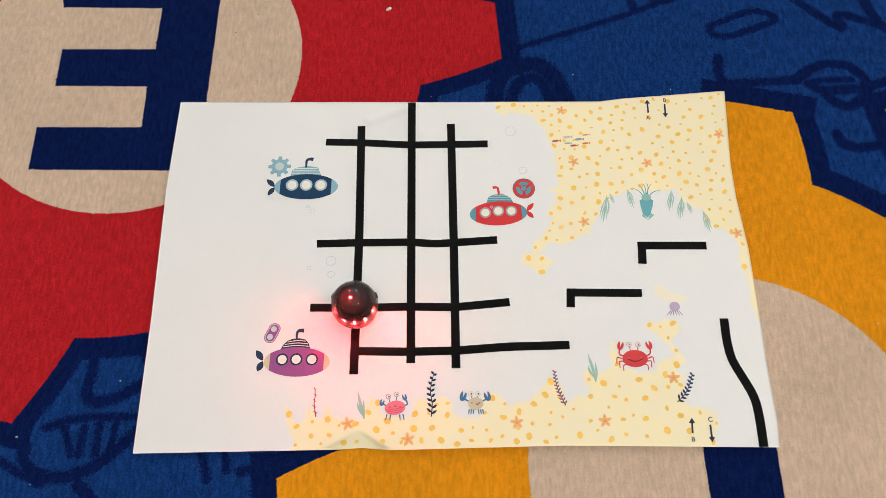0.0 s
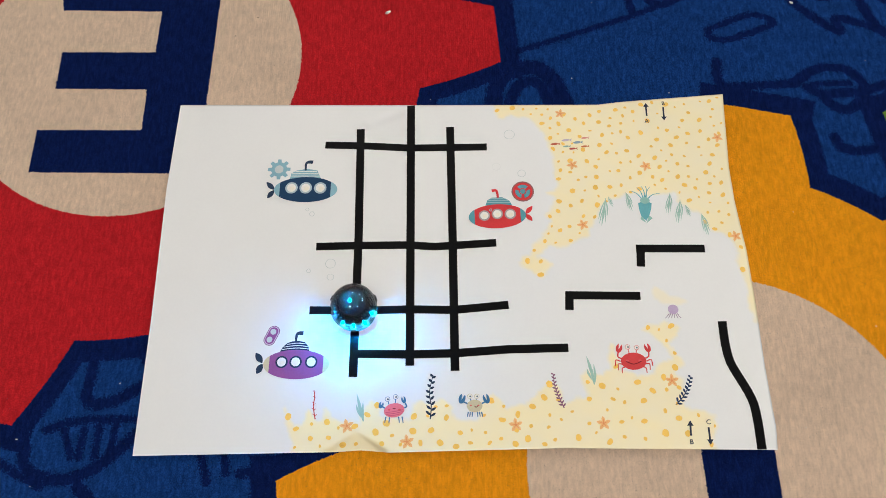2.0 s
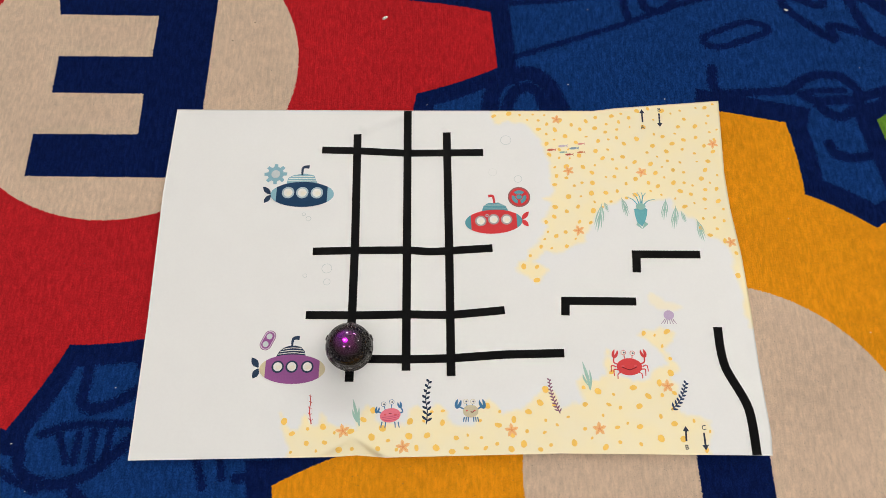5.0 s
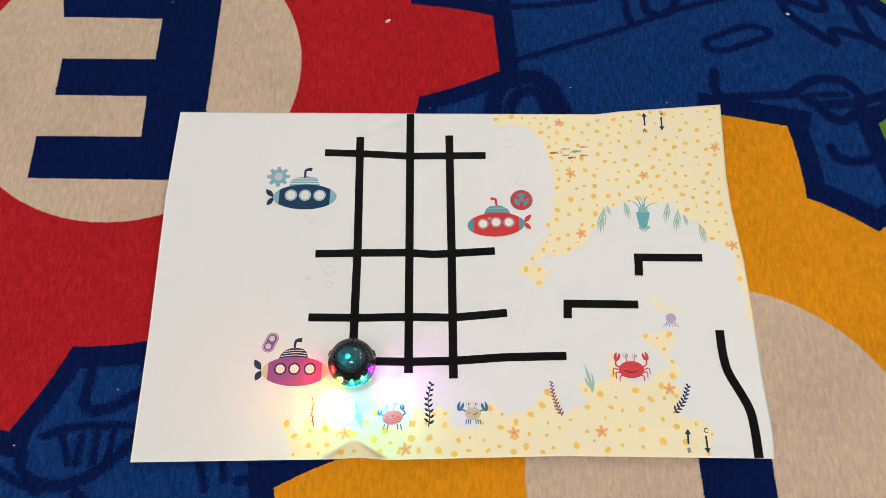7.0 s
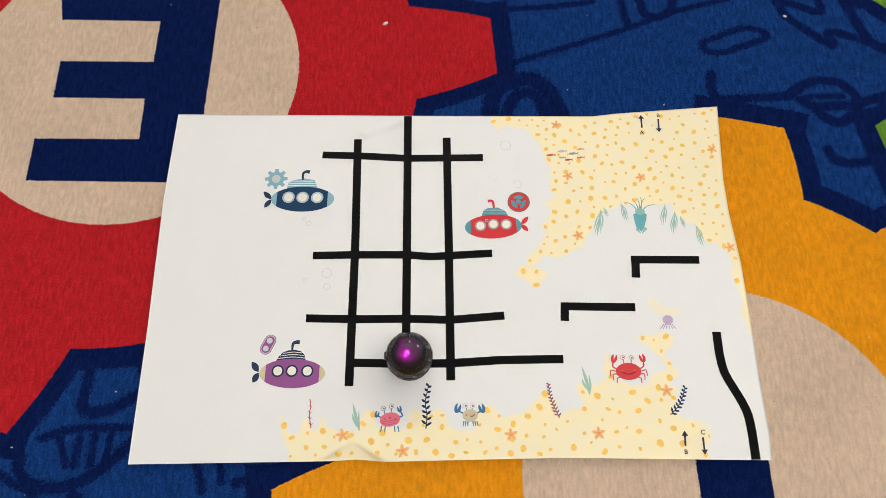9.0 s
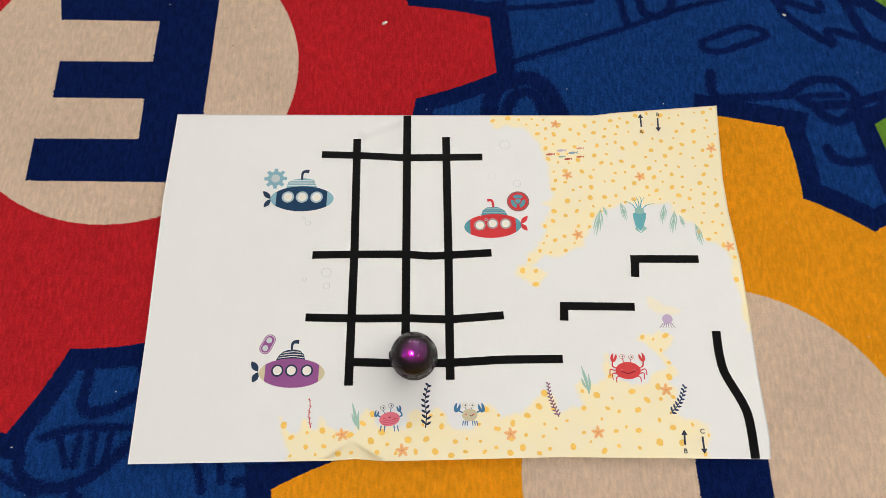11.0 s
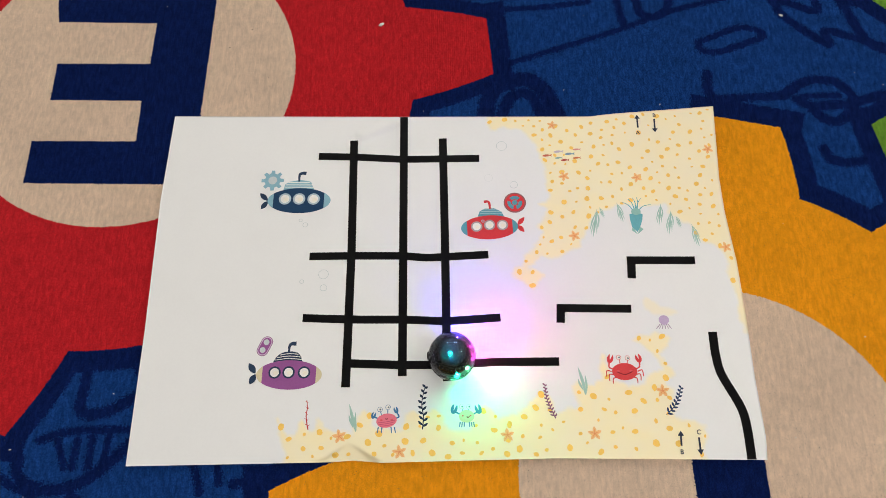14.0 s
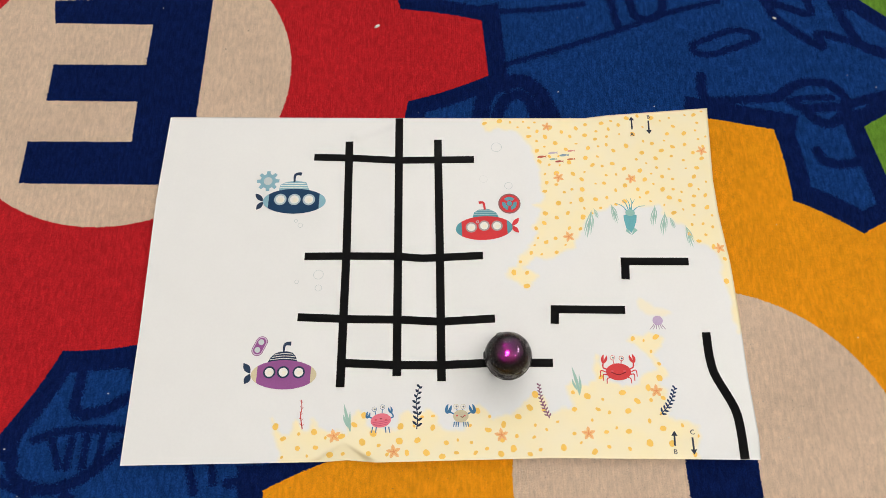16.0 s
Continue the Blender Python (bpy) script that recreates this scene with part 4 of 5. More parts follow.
def arrows():
    dark = ink("arrow", (52, 58, 74))
    for name, tail, tip, letter, at in (("A", (0.1544, 0.1210), (0.1546, 0.1329), "A", (0.1539, 0.1163)), ("B", (0.1679, 0.1289), (0.1675, 0.1165), "B", (0.1682, 0.1321)),
                                        ("B", (0.1602, -0.1298), (0.1607, -0.1195), "B", (0.1601, -0.1340)), ("C", (0.1725, -0.1242), (0.1726, -0.1360), "C", (0.1729, -0.1208))):
        a, b = Vector(tail), Vector(tip)
        d = (b - a).normalized()
        s = Vector((-d.y, d.x))
        shaft = printed("arrow_print", [band([tuple(a), tuple(b - d * 0.003)], 0.0013, smooth=0)], dark, 1, None, "printed dark arrow with the letter " + letter)
        printed("arrow_head", [[tuple(b), tuple(b - d * 0.0036 + s * 0.0022), tuple(b - d * 0.0036 - s * 0.0022)]], dark, 2, shaft)
        text = bpy.data.curves.new("letter", "FONT")
        text.body, text.size, text.align_x, text.align_y = letter, 0.0046, "CENTER", "CENTER"
        text.offset = 0.00005
        tmp = new("letter_form", text)
        bpy.context.view_layer.update()
        me = bpy.data.meshes.new_from_object(tmp.evaluated_get(bpy.context.evaluated_depsgraph_get()))
        bpy.data.objects.remove(tmp)
        me.name = "letter"
        for v in me.vertices:
            v.co = drape(at[0] + v.co.x, at[1] + v.co.y, 0.0002)
        me.materials.clear()
        me.materials.append(dark)
        ob = new("letter", me)
        ob.parent = shaft
        tagged(ob, label="printed capital letter " + letter)


def sand_dots():
    """Orange spots over the printed sand, scattered with gaps between."""
    rng = random.Random(11)
    shapes, placed = [], []
    tries = 0
    while tries < 7000:
        tries += 1
        x, y = rng.uniform(-0.12, 0.214), rng.uniform(-0.139, 0.14)
        r = rng.choice((0.0009, 0.0011, 0.0014, 0.0017, 0.0019)) * (1.25 if y < 0 else 1.1)
        if any(math.hypot(x - a, y - b) < r + q + (0.0046 if y < 0 else 0.0040) for a, b, q in placed):
            continue
        spot = np.array([x]), np.array([y])
        if sand_at(*spot)[0] < 0.75 or inside(SANDS[2], *spot)[0] or not inside(BOUNDS, *spot)[0]:
            continue
        placed.append((x, y, r))
        squash, turn = rng.uniform(0.68, 1.0), rng.uniform(0, 180)
        shape = ell(x, y, r * 1.08, r * squash, turn, 11)
        shapes.append([(a + rng.uniform(-1, 1) * r * 0.09, b + rng.uniform(-1, 1) * r * 0.09) for a, b in shape])
    spot_ink = material("spot_ink", lin(252, 207, 104), 0.6, scale=500, vary=0.06, spec=0.12)
    for shape in shapes[:300]:
        printed("sand_spot", [shape], spot_ink, 1)
    if shapes[300:]:
        printed("spot_scatter", shapes[300:], spot_ink, 1, None, "more printed orange spots on the sand", kind="stuff")


BOUNDS = [tuple(p) for p in TOP_EDGE] + [tuple(p) for p in RIGHT_EDGE[1:]] + [tuple(p) for p in BOTTOM_EDGE[::-1]]
BOUNDS = [(x * 0.985, y * 0.98) for x, y in BOUNDS]
HANGING = [(*a, *b) for a, b in zip([(0.1169, 0.0499), (0.1187, 0.0513), (0.1321, 0.0548), (0.1652, 0.0532), (0.1722, 0.0474), (0.1754, 0.0430), (0.1863, 0.0358)], [(0.1119, 0.0279), (0.1214, 0.0427), (0.1353, 0.0391), (0.1618, 0.0363), (0.1685, 0.0287), (0.1781, 0.0332), (0.1895, 0.0182)])]
tape_strips = tapes()
submarines()
bubbles()
starfish()
fishes()
squid()
weeds()
crabs()
arrows()
sand_dots()


# ---- lint on the rug ----
def lint():
    pale, dark = material("pale_lint", (0.75, 0.72, 0.66), 0.8, vary=0.2), material("dark_lint", (0.02, 0.02, 0.02), 0.9, vary=0.2)
    for (x, y), size, turn, m, label in (((-0.0508, 0.2281), 0.0026, 35, pale, "white paper scrap lying on the red pile"), ((0.2835, 0.2288), 0.0018, -30, pale, "pale seed-like crumb on the blue pile"),
                                         ((-0.1777, 0.2075), 0.0008, 0, dark, "dark speck of dirt on the beige pile"), ((-0.1603, 0.2261), 0.0007, 0, dark, "dark speck of dirt on the beige pile"),
                                         ((-0.0877, 0.1086), 0.0004, 20, pale, "tiny white fluff on the rug"), ((-0.2986, -0.1274), 0.0008, 10, pale, "tiny white fluff on the blue pile"),
                                         ((0.1742, 0.1430), 0.0007, 80, pale, "tiny white fluff on the blue pile")):
        if -0.21 < x < 0.21 and -0.13 < y < 0.13:
            continue
        bm = bmesh.new()
        bmesh.ops.create_icosphere(bm, subdivisions=2, radius=1)
        for v in bm.verts:
            v.co = v.co * (1 + 0.35 * noise.noise(v.co * 1.7 + Vector((x * 90, y * 90, 0))))
            v.co = Vector((v.co.x * size, v.co.y * size * 0.55, v.co.z * size * 0.3))
        ob = part("lint", bm, m, None)
        ob.matrix_world = pose(x, y, RUG_TOP + size * 0.15, 0, 0, turn)
        tagged(ob, label, "lint", "lint on the rug")

    rng = random.Random(5)
    bm = bmesh.new()
    for i in range(22):
        x, y = rng.uniform(-0.4, 0.4), rng.uniform(-0.19, 0.28)
        if -0.215 < x < 0.215 and -0.14 < y < 0.14:
            continue
        made = bmesh.ops.create_icosphere(bm, subdivisions=1, radius=rng.uniform(0.00018, 0.0004))["verts"]
        for v in made:
            v.co = Vector((v.co.x * 1.8 + x, v.co.y + y, v.co.z + RUG_TOP))
    tagged(part("fluff", bm, pale, None), "tiny pale fluff flecks scattered on the rug pile", "fluff", kind="stuff")


lint()

# ---- the line-following robot ----
HUES = [(1.0, 0.01, 0.01), (1.0, 0.25, 0.01), (0.8, 0.85, 0.04), (0.05, 1.0, 0.16), (0.0, 1.0, 0.42), (0.0, 0.95, 0.85), (0.0, 0.3, 1.0), (0.01, 0.02, 1.0), (0.05, 0.02, 1.0), (0.95, 0.0, 0.9), (1.0, 0.01, 0.35)]
shell_mat = clear("clear_shell", (0.78, 0.77, 0.78), 0.042, 0.02)
smoke_mat = clear("smoked_dome", (0.34, 0.31, 0.33), 0.03, 0.015)
base_mat = material("smoked_base", (0.055, 0.052, 0.054), 0.22, scale=300, vary=0.15, coat=0.4)
chassis_mat = material("black_plastic", (0.012, 0.012, 0.013), 0.35, scale=600, vary=0.2)
board_mat = material("circuit_board", (0.2, 0.18, 0.2), 0.4, scale=1400, vary=0.5)
halo_mat = material("halo_bowl_plastic", (0.42, 0.41, 0.42), 0.5, scale=900, vary=0.2)
skirt_mat = frosted("milky_skirt", (0.8, 0.8, 0.8), (0.5, 0.5, 0.5), 0.2)
lens_mat = frosted("blob_plastic", (0.97, 0.97, 0.97), (0.9, 0.9, 0.9), 0.12)
cap_mat = frosted("top_glow_cap", (0.75, 0.75, 0.75), (0.97, 0.97, 0.97), 0.5)
hood_mat = material("hood_black", (0.003, 0.003, 0.003), 0.9, scale=600, vary=0.1, spec=0.02)
chip_mat = material("chip", (0.10, 0.10, 0.11), 0.3, scale=900, vary=0.2)
solder_mat = material("solder", (0.6, 0.6, 0.6), 0.3, 0.9, scale=900, vary=0.1)
pad_mat = material("added_pad", (0.3, 0.3, 0.3), 0.5, scale=900, vary=0.1)
white_mat = material("white_mark", (0.7, 0.7, 0.7), 0.5, scale=900, vary=0.1)
dark_lamp = material("unlit_lamp", (0.06, 0.06, 0.06), 0.3, scale=900, vary=0.1)
FRONT_LAMPS = [glow("lamp_hue", c, 16500 * k) for c, k in zip(HUES, (1.25, 1.1, 0.8, 0.75, 0.75, 0.75, 1.2, 3.0, 2.5, 0.9, 1))] + [dark_lamp]
TOP_LAMPS = [glow("top_hue", c, 5500 * k) for c, k in zip(HUES, (1.25, 1.1, 0.9, 0.85, 0.85, 0.85, 1.2, 2.8, 2.4, 1, 1))] + [dark_lamp]
STEPS = 16


def drum(r0, r1, tall, mats):
    """A small lamp drum whose faces each glow in one colour, five of them unlit."""
    bm = bmesh.new()
    low = [bm.verts.new((r0 * math.cos((i - 0.5) * 2 * math.pi / STEPS), r0 * math.sin((i - 0.5) * 2 * math.pi / STEPS), 0)) for i in range(STEPS)]
    high = [bm.verts.new((r1 * math.cos((i - 0.5) * 2 * math.pi / STEPS), r1 * math.sin((i - 0.5) * 2 * math.pi / STEPS), tall)) for i in range(STEPS)]
    for i in range(STEPS):
        f = bm.faces.new((low[i], low[(i + 1) % STEPS], high[(i + 1) % STEPS], high[i]))
        f.material_index = min(i, 11)
    for cap in (low[::-1], high):
        bm.faces.new(cap).material_index = 11
    return bm


LAMP_SIDES = (-74, -36, 0, 36, 74)
LAMP_R, LAMP_Z = 0.0108, 0.0088
BOARD, LX, LY = 0.0238, -0.0010, -0.0016  # the board's height and the top lamp's place on it


def robot():
    thing = tagged(new("robot"), "small ball-shaped toy robot with smoked clear shell and lamps", "toy robot")
    part("base", lathe([(0, 0.0006), (0.0100, 0.0006), (0.0124, 0.0014), (0.0141, 0.0030), (0.0149, 0.0042), (0.0149, 0.0047), (0.0126, 0.0051), (0.01258, 0.0079), (0.0, 0.0082)]), base_mat, thing, "dark smoked plastic base bowl", True)
    bm = bmesh.new()
    for s in (-1, 1):
        made = box(bm, -0.003, 0.003, s * 0.0078 - 0.001, s * 0.0078 + 0.001, 0.0, 0.006, 0.0004)
    part("wheel", bm, chassis_mat, thing, "black drive wheels under the base")
    r = 0.0162
    profile = [(r * math.cos(a), 0.0145 + r * math.sin(a)) for a in [radians(-37 + 127 * i / 26) for i in range(27)]]
    profile[-1] = (0, profile[-1][1])
    part("shell", lathe(profile, 64), shell_mat, thing, "clear glossy plastic shell", True)
    part("seam", lathe([(0.01625, 0.0128), (0.01648, 0.0131), (0.01648, 0.0137), (0.01625, 0.0140)], 64), base_mat, thing, "dark seam round the shell", True)
    r = 0.0136
    profile = [(r * math.cos(a), 0.0143 + r * math.sin(a)) for a in [radians(90 * i / 20) for i in range(21)]]
    profile[-1] = (0, profile[-1][1])
    part("smoked_dome", lathe(profile, 64), smoke_mat, thing, "dark smoked inner dome", True)
    part("deck", lathe([(0, 0.0128), (0.0122, 0.0128), (0.0129, 0.0132), (0.0131, 0.0139), (0.0128, 0.0163), (0.0116, 0.0198), (0.0096, 0.0212), (0.0, 0.0212)]), chassis_mat, thing, "black plastic upper deck")
    # Wall added to shape the light: only the front drum faces shine through.
    bm = bmesh.new()
    gap = 2.3
    edges = [-360 + LAMP_SIDES[-1]] + list(LAMP_SIDES)
    for a, b in zip(edges, edges[1:]):
        a, b = a + (gap if abs(a) < 50 else 1.7), b - (gap if abs(b) < 50 else 1.7)
        n = max(3, int((b - a) / 8))
        for i in range(n):
            p, q = radians(a + (b - a) * i / n), radians(a + (b - a) * (i + 1) / n)
            ring4 = [bm.verts.new((rr * math.cos(t), rr * math.sin(t), z)) for rr in (0.0120, 0.0126) for t in (p, q) for z in (0.0078, 0.0128)]
            for f in ((0, 1, 3, 2), (4, 6, 7, 5), (0, 4, 5, 1), (2, 3, 7, 6)):
                bm.faces.new([ring4[k] for k in f])
    part("slot_baffle", bm, chassis_mat, thing, "black slotted wall added to mask the lamp drums")
    # Added bowl: it catches the top lamp's light to stand in for a halo.
    disc = part("halo_bowl", lathe([(0.0012, 0.0), (0.0030, 0.0004), (0.0050, 0.0008), (0.0066, 0.0010)], 40), halo_mat, thing, "dull bowl added round the top lamp to catch a halo", True)
    disc.location = (LX, LY, BOARD + 0.00004)
    # circuit board with a lamp hole in its middle
    bm = bmesh.new()
    outer, hole = [], []
    for i in range(32):
        a = radians(i * 11.25)
        outer.append(bm.verts.new((0.0096 * math.cos(a), 0.0096 * math.sin(a), BOARD)))
        k = 1 / max(abs(math.cos(a)) / 0.00055, abs(math.sin(a)) / 0.0008)
        hole.append(bm.verts.new((LX + k * math.cos(a), LY + k * math.sin(a), BOARD)))
    for i in range(32):
        j = (i + 1) % 32
        bm.faces.new((outer[i], outer[j], hole[j], hole[i]))
    rim = [bm.verts.new((v.co.x, v.co.y, BOARD - 0.0026)) for v in outer]
    for i in range(32):
        j = (i + 1) % 32
        bm.faces.new((rim[i], rim[j], outer[j], outer[i]))
    part("circuit_board", bm, board_mat, thing, "dark round circuit board")
    for x, y, w, d, h, m in ((0.0046, 0.0, 0.0022, 0.0034, 0.0009, chip_mat), (-0.0044, 0.0022, 0.0016, 0.0026, 0.0008, chip_mat), (-0.0030, -0.0042, 0.0024, 0.0014, 0.0007, chip_mat), (0.0012, 0.0046, 0.0030, 0.0012, 0.0006, chip_mat),
                             (0.0024, -0.0036, 0.0009, 0.0009, 0.0006, solder_mat), (0.0028, 0.0024, 0.0008, 0.0012, 0.0005, solder_mat), (-0.0060, -0.0012, 0.0008, 0.0014, 0.0005, solder_mat)):
        bm = bmesh.new()
        box(bm, x - w / 2, x + w / 2, y - d / 2, y + d / 2, BOARD - 0.0001, BOARD + h, 0.0001)
        part("chip", bm, m, thing)
    for i in range(9):
        bm = bmesh.new()
        y = -0.0024 + (i % 5) * 0.0011
        x = 0.0066 if i < 5 else -0.0072
        box(bm, x - 0.0007, x + 0.0007, y - 0.00016, y + 0.00016, BOARD - 0.0001, BOARD + 0.0001)
        part("contact", bm, white_mat, thing)
    stud = None
    o = None
    for i in range(26):
        a = radians(i * 360 / 26 + 5)
        if stud is None:
            bm = bmesh.new()
            bmesh.ops.create_icosphere(bm, subdivisions=1, radius=0.00032)
            o = part("stud", bm, solder_mat, thing)
            stud = o.data
        else:
            o = new("stud", stud)
            o.parent = thing
        o.location = (0.0124 * math.cos(a), 0.0124 * math.sin(a), 0.0203)
    for a, w in ((180, 0.0052), (112, 0.0044), (-112, 0.0044)):
        bm = bmesh.new()
        box(bm, 0.0150, 0.0171, -w / 2, w / 2, 0.0118, 0.0162, 0.0005)
        clip = part("clip", bm, base_mat, thing, "dark plastic shell clip")
        clip.matrix_local = pose(0, 0, 0, 0, 0, a)
    # Added pads that catch lamp light, so each lamp looks bigger and brighter.
    for side in LAMP_SIDES:
        bm = bmesh.new()
        bmesh.ops.create_cone(bm, cap_ends=True, segments=16, radius1=0.0014, radius2=0.0012, depth=0.0003)
        pad = part("added_reflector", bm, pad_mat, thing, "pale pad added to catch front lamp light")
        pad.matrix_local = pose(0, 0, 0, 0, 0, side) @ pose(0.0134, 0, 0.0064, 0, 52, 0)
    # Milky lenses added to scatter lamp light, in place of bloom round each lamp.
    for side in LAMP_SIDES:
        bm = bmesh.new()
        bmesh.ops.create_uvsphere(bm, u_segments=14, v_segments=10, radius=0.0021)
        blob_lens = part("blob_lens", bm, lens_mat, thing, "milky lens added to spread a front lamp into a blob", True)
        blob_lens.matrix_local = pose(0, 0, 0, 0, 0, side) @ pose(0.0139, 0, 0.0112) @ Matrix.Diagonal((0.5, 1, 1, 1))
    # Added hoods block light from drum faces that are turned away.
    for side in LAMP_SIDES:
        bm = bmesh.new()
        rows = []
        for i in range(15):
            a = radians(25 + 310 * i / 14)
            rows.append([bm.verts.new((q * math.cos(a), q * math.sin(a), z)) for q, z in ((0.00200, 0.0080), (0.00200, 0.0116), (0.0004, 0.0122))])
        for a, b in zip(rows, rows[1:]):
            bm.faces.new((a[0], b[0], b[1], a[1]))
            bm.faces.new((a[1], b[1], b[2], a[2]))
        hood = part("leak_hood", bm, hood_mat, thing, "black hood added to block stray front lamp light")
        hood.matrix_local = pose(0, 0, 0, 0, 0, side) @ pose(LAMP_R, 0, 0)
    part("skirt", lathe([(0.0149, 0.0048), (0.0157, 0.0074), (0.0162, 0.0103), (0.0163, 0.0128)], 64), skirt_mat, thing, "milky lower half of the clear shell", True)
    # Scattering cap added over the hole to make the top lamp's bright spot larger.
    cap = part("top_glow_cap", lathe([(0.0012, 0.0), (0.0012, 0.0010), (0.0009, 0.0016), (0.0, 0.0018)], 24), cap_mat, thing, "milky cap added to widen the top lamp glow", True)
    cap.location = (LX, LY, BOARD + 0.00006)
    front = []
    for side in LAMP_SIDES:
        if front:
            ob = new("lamp_drum", front[0].data)
            ob.parent = thing
            tagged(ob, label="small front lamp")
        else:
            ob = part("lamp_drum", drum(0.0019, 0.0012, 0.0024, FRONT_LAMPS), FRONT_LAMPS, thing, "small front lamp")
        front.append(ob)
    top = part("top_lamp", drum(0.0019, 0.0019, 0.0018, TOP_LAMPS), TOP_LAMPS, thing, "small glowing lamp under the dome")
    return thing, front, top


bot, front_lamps, top_lamp = robot()

# ---- what moves ----
TRACK = [
    (0, -0.0676, -0.0408, -90),
    (1.5, -0.0676, -0.0408, -90),
    (3.5, -0.0676, -0.0408, -90),
    (3.7, -0.0676, -0.0408, -90),
    (3.8, -0.0685, -0.0415, -90),
    (3.9, -0.0683, -0.0431, -90),
    (4, -0.0678, -0.0453, -90),
    (4.1, -0.0675, -0.0490, -90),
    (4.2, -0.0678, -0.0529, -90),
    (5, -0.0672, -0.0663, -90),
    (5.6, -0.0669, -0.0732, -90),
    (6.1, -0.0667, -0.0759, -90),
    (6.3, -0.0667, -0.0759, -90),
    (7, -0.0667, -0.0759, -90),
    (7.2, -0.0667, -0.0759, -90),
    (7.4, -0.0645, -0.0752, -55),
    (7.5, -0.0629, -0.0750, -28),
    (7.6, -0.0632, -0.0744, -14),
    (7.7, -0.0630, -0.0741, -4),
    (7.8, -0.0609, -0.0719, 0),
    (7.9, -0.0579, -0.0705, 0),
    (8, -0.0546, -0.0703, 0),
    (8.2, -0.0483, -0.0700, 0),
    (8.5, -0.0402, -0.0699, 0),
    (8.8, -0.0319, -0.0702, 0),
    (9, -0.0257, -0.0703, 0),
    (9.2, -0.0231, -0.0710, 0),
    (9.3, -0.0221, -0.0705, 0),
    (11.2, -0.0221, -0.0705, 0),
    (11.3, -0.0211, -0.0700, 0),
    (11.5, -0.0158, -0.0701, 0),
    (11.8, -0.0074, -0.0704, 0),
    (12, -0.0015, -0.0702, 0),
    (12.2, 0.0034, -0.0708, 0),
    (12.4, 0.0059, -0.0708, 0),
    (12.6, 0.0061, -0.0727, -20),
    (12.8, 0.0066, -0.0732, -24),
    (13, 0.0063, -0.0716, -4),
    (13.2, 0.0056, -0.0702, 20),
    (13.4, 0.0064, -0.0699, 6),
    (13.5, 0.0064, -0.0699, 0),
    (14.5, 0.0062, -0.0699, 0),
    (14.8, 0.0150, -0.0700, 0),
    (15, 0.0210, -0.0700, 0),
    (15.2, 0.0264, -0.0699, 0),
    (15.5, 0.0347, -0.0698, 0),
    (15.8, 0.0437, -0.0700, 0),
    (16, 0.0490, -0.0702, 0),
]
OFF = 13
RAINBOW = [(0, -0.35), (0.2, 1), (0.4, 2), (0.6, 2.5), (0.8, 3), (1.0, 3.3), (1.2, 3.8), (1.5, 4.8), (1.7, 5.2), (2.0, 5.8), (2.2, 6.2), (2.5, 7), (2.7, 7.5), (3.0, 8.4), (3.3, 8.9), (3.5, 9.1), (3.7, 10), (3.8, OFF)]
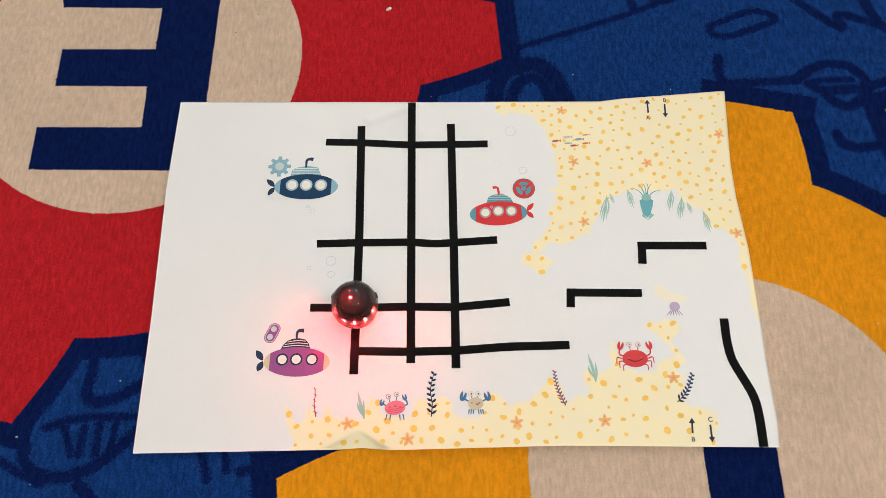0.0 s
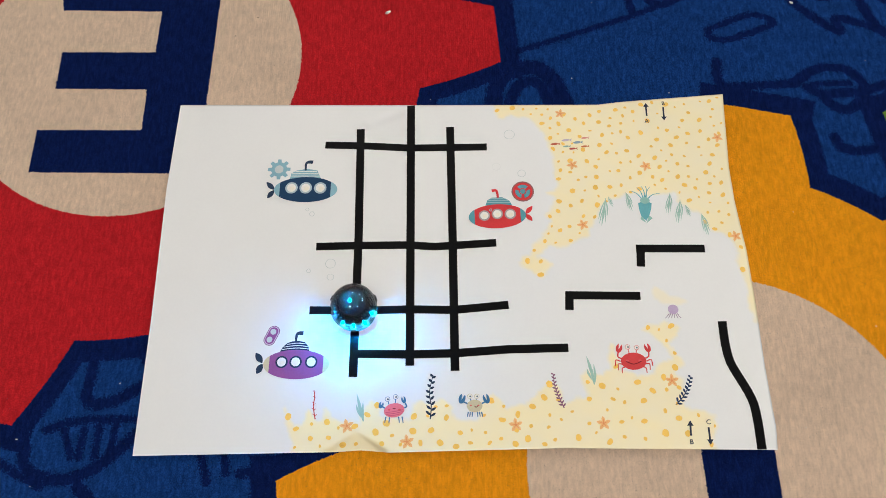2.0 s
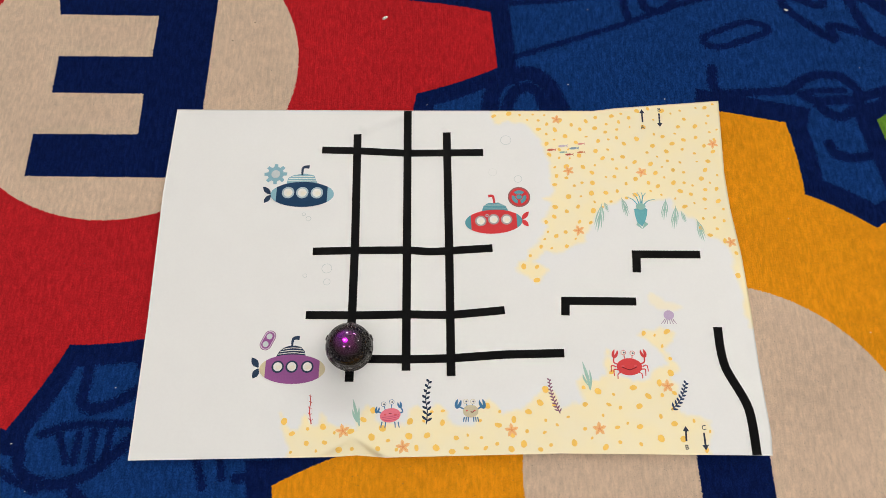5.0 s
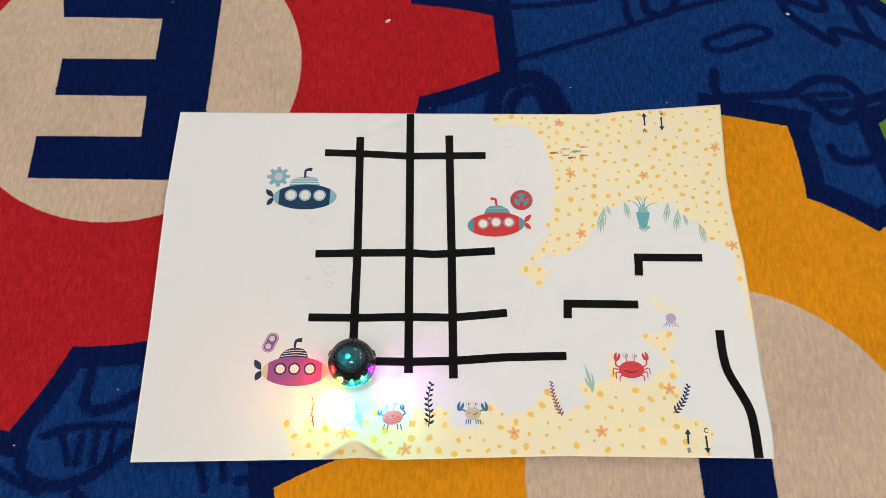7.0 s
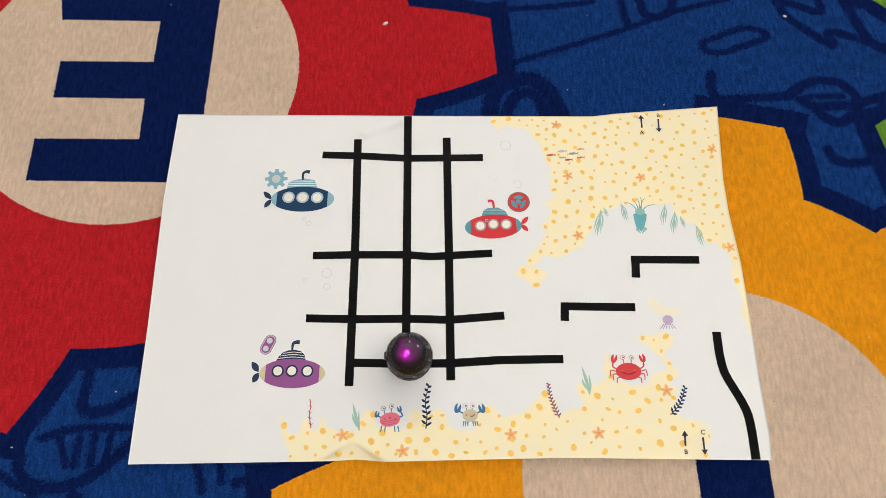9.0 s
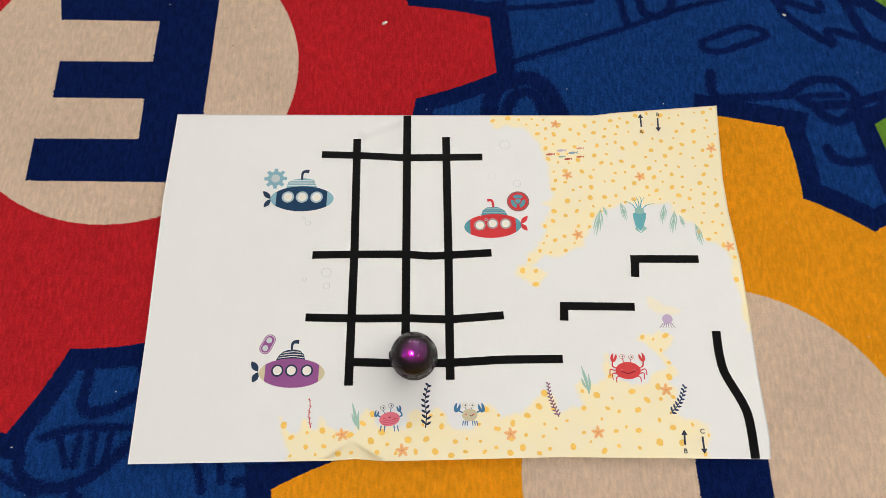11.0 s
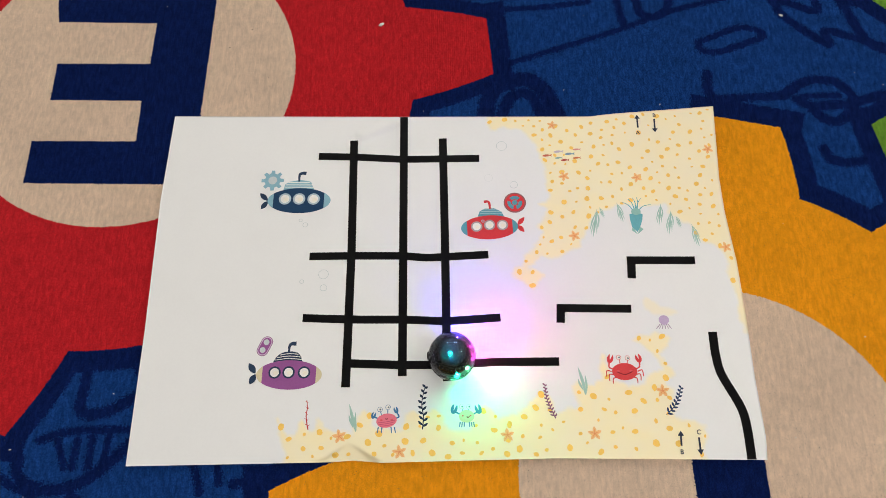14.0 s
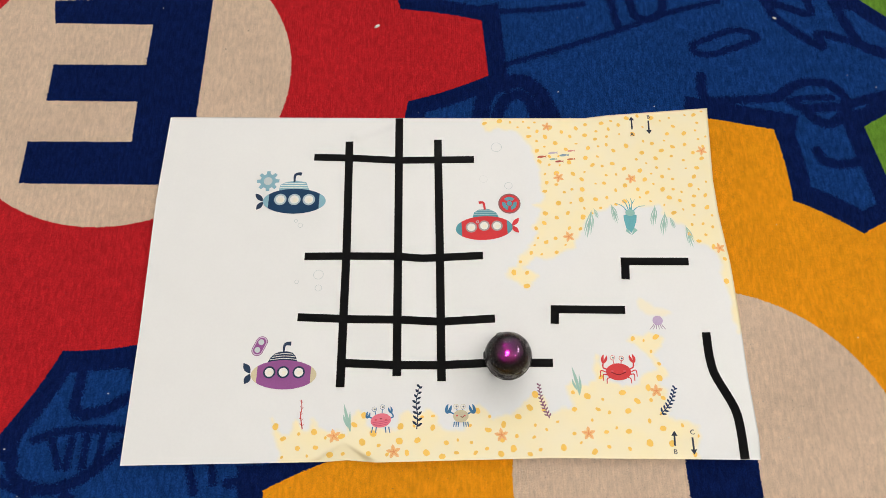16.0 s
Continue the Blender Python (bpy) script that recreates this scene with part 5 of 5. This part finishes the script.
SPARKS = [(6.2, [OFF] * 5), (6.3, [14.6, 16, 5, 3, 7]), (6.4, [8, 5, 5, 4, 2]), (6.5, [6.6, 5.5, 4.5, 5.2, 7]), (6.8, [4, 5, 6, 5, 8.6]), (7.0, [0, 2, 5, 3.6, 9]), (7.1, [2, 4, 5, 5, 8]), (7.17, [4.5, 6.5, 7.5, 7.5, 10]), (7.2, [8, 9.5, 10.4, 10.4, OFF]), (7.23, [OFF] * 5),
          (13.5, [OFF] * 5), (13.53, [9.6, 9.6, 9.8, 10.5, 10.2]), (13.57, [7, 7, 7.5, 8, 8]), (13.6, [4, 5, 6, 5, 6]), (13.8, [5, 3, 5, 6, 6]), (13.9, [4.5, 3.3, 7.5, 7.6, 6.7]), (14.0, [4, 3.6, 10, 9.3, 7.3]), (14.1, [4, 5, 6.5, 6, 9.6]), (14.3, [0.5, 4, 5, 6, 7]), (14.4, [5, 5, 4, 6, 7]), (14.43, [8, 8, 7, 8.5, 9]), (14.47, [10.8, 10.8, 10, 11, 11]), (14.5, [OFF] * 5)]
TOP = RAINBOW[:-1] + [(3.8, 9.4)] + [(6.2, 9.4), (6.3, 10.8), (6.4, 13), (6.45, 10), (6.5, 7), (6.7, 4), (7.0, 5), (7.1, 5.5), (7.2, 9.4), (13.5, 9.4), (13.6, 11), (13.65, 9), (13.7, 6), (13.8, 6.6), (13.9, 4), (14.0, 5.2), (14.1, 3), (14.4, 5), (14.5, 9.4), (16, 9.4)]


# The sheet gives under the robot's weight: each strip's pivot, its turn in degrees and its shift, reached at the end.
GIVE = [(1, (-0.03, 0.0135), -0.9, (0.0, 0.0)), (2, (-0.03, -0.037), -2.0, (0.0, 0.0004)), (3, (0.0, -0.0695), -1.6, (-0.0008, -0.0010)),
        (7, (0.16, 0.007), 0.0, (-0.0004, -0.0009)), (8, (0.16, 0.007), 0.0, (-0.0004, -0.0009)), (9, (0.11, -0.029), 0.0, (-0.0004, -0.0022)), (10, (0.11, -0.029), 0.0, (-0.0004, -0.0022))]
GIVEN = [(0, 0), (8, 0), (8.5, 0.1), (9, 0.3), (11.5, 0.5), (12, 0.62), (12.5, 0.7), (14, 0.75), (15, 0.88), (16, 1)]


def motions():
    for i, (px, py), turn, (dx, dy) in GIVE:
        walk(tape_strips[i], [(t, pose(px + k * dx, py + k * dy, 0, 0, 0, k * turn) @ pose(-px, -py, 0)) for t, k in GIVEN])
    walk(bot, [(t, pose(x, y, PAPER + 0.0006, 0, 0, turn)) for t, x, y, turn in TRACK])
    for i, (ob, side) in enumerate(zip(front_lamps, LAMP_SIDES)):
        rows = RAINBOW + [(t, k[i]) for t, k in SPARKS] + [(16, OFF)]
        a = radians(side)
        walk(ob, [(t, pose(LAMP_R * math.cos(a), LAMP_R * math.sin(a), LAMP_Z, 0, 0, side - k * 360 / STEPS)) for t, k in rows])
    walk(top_lamp, [(t, pose(LX, LY + 0.0009, BOARD - 0.0020, 90, 0, 0) @ pose(0, 0, 0, 0, 0, 90 - k * 360 / STEPS)) for t, k in TOP])


motions()
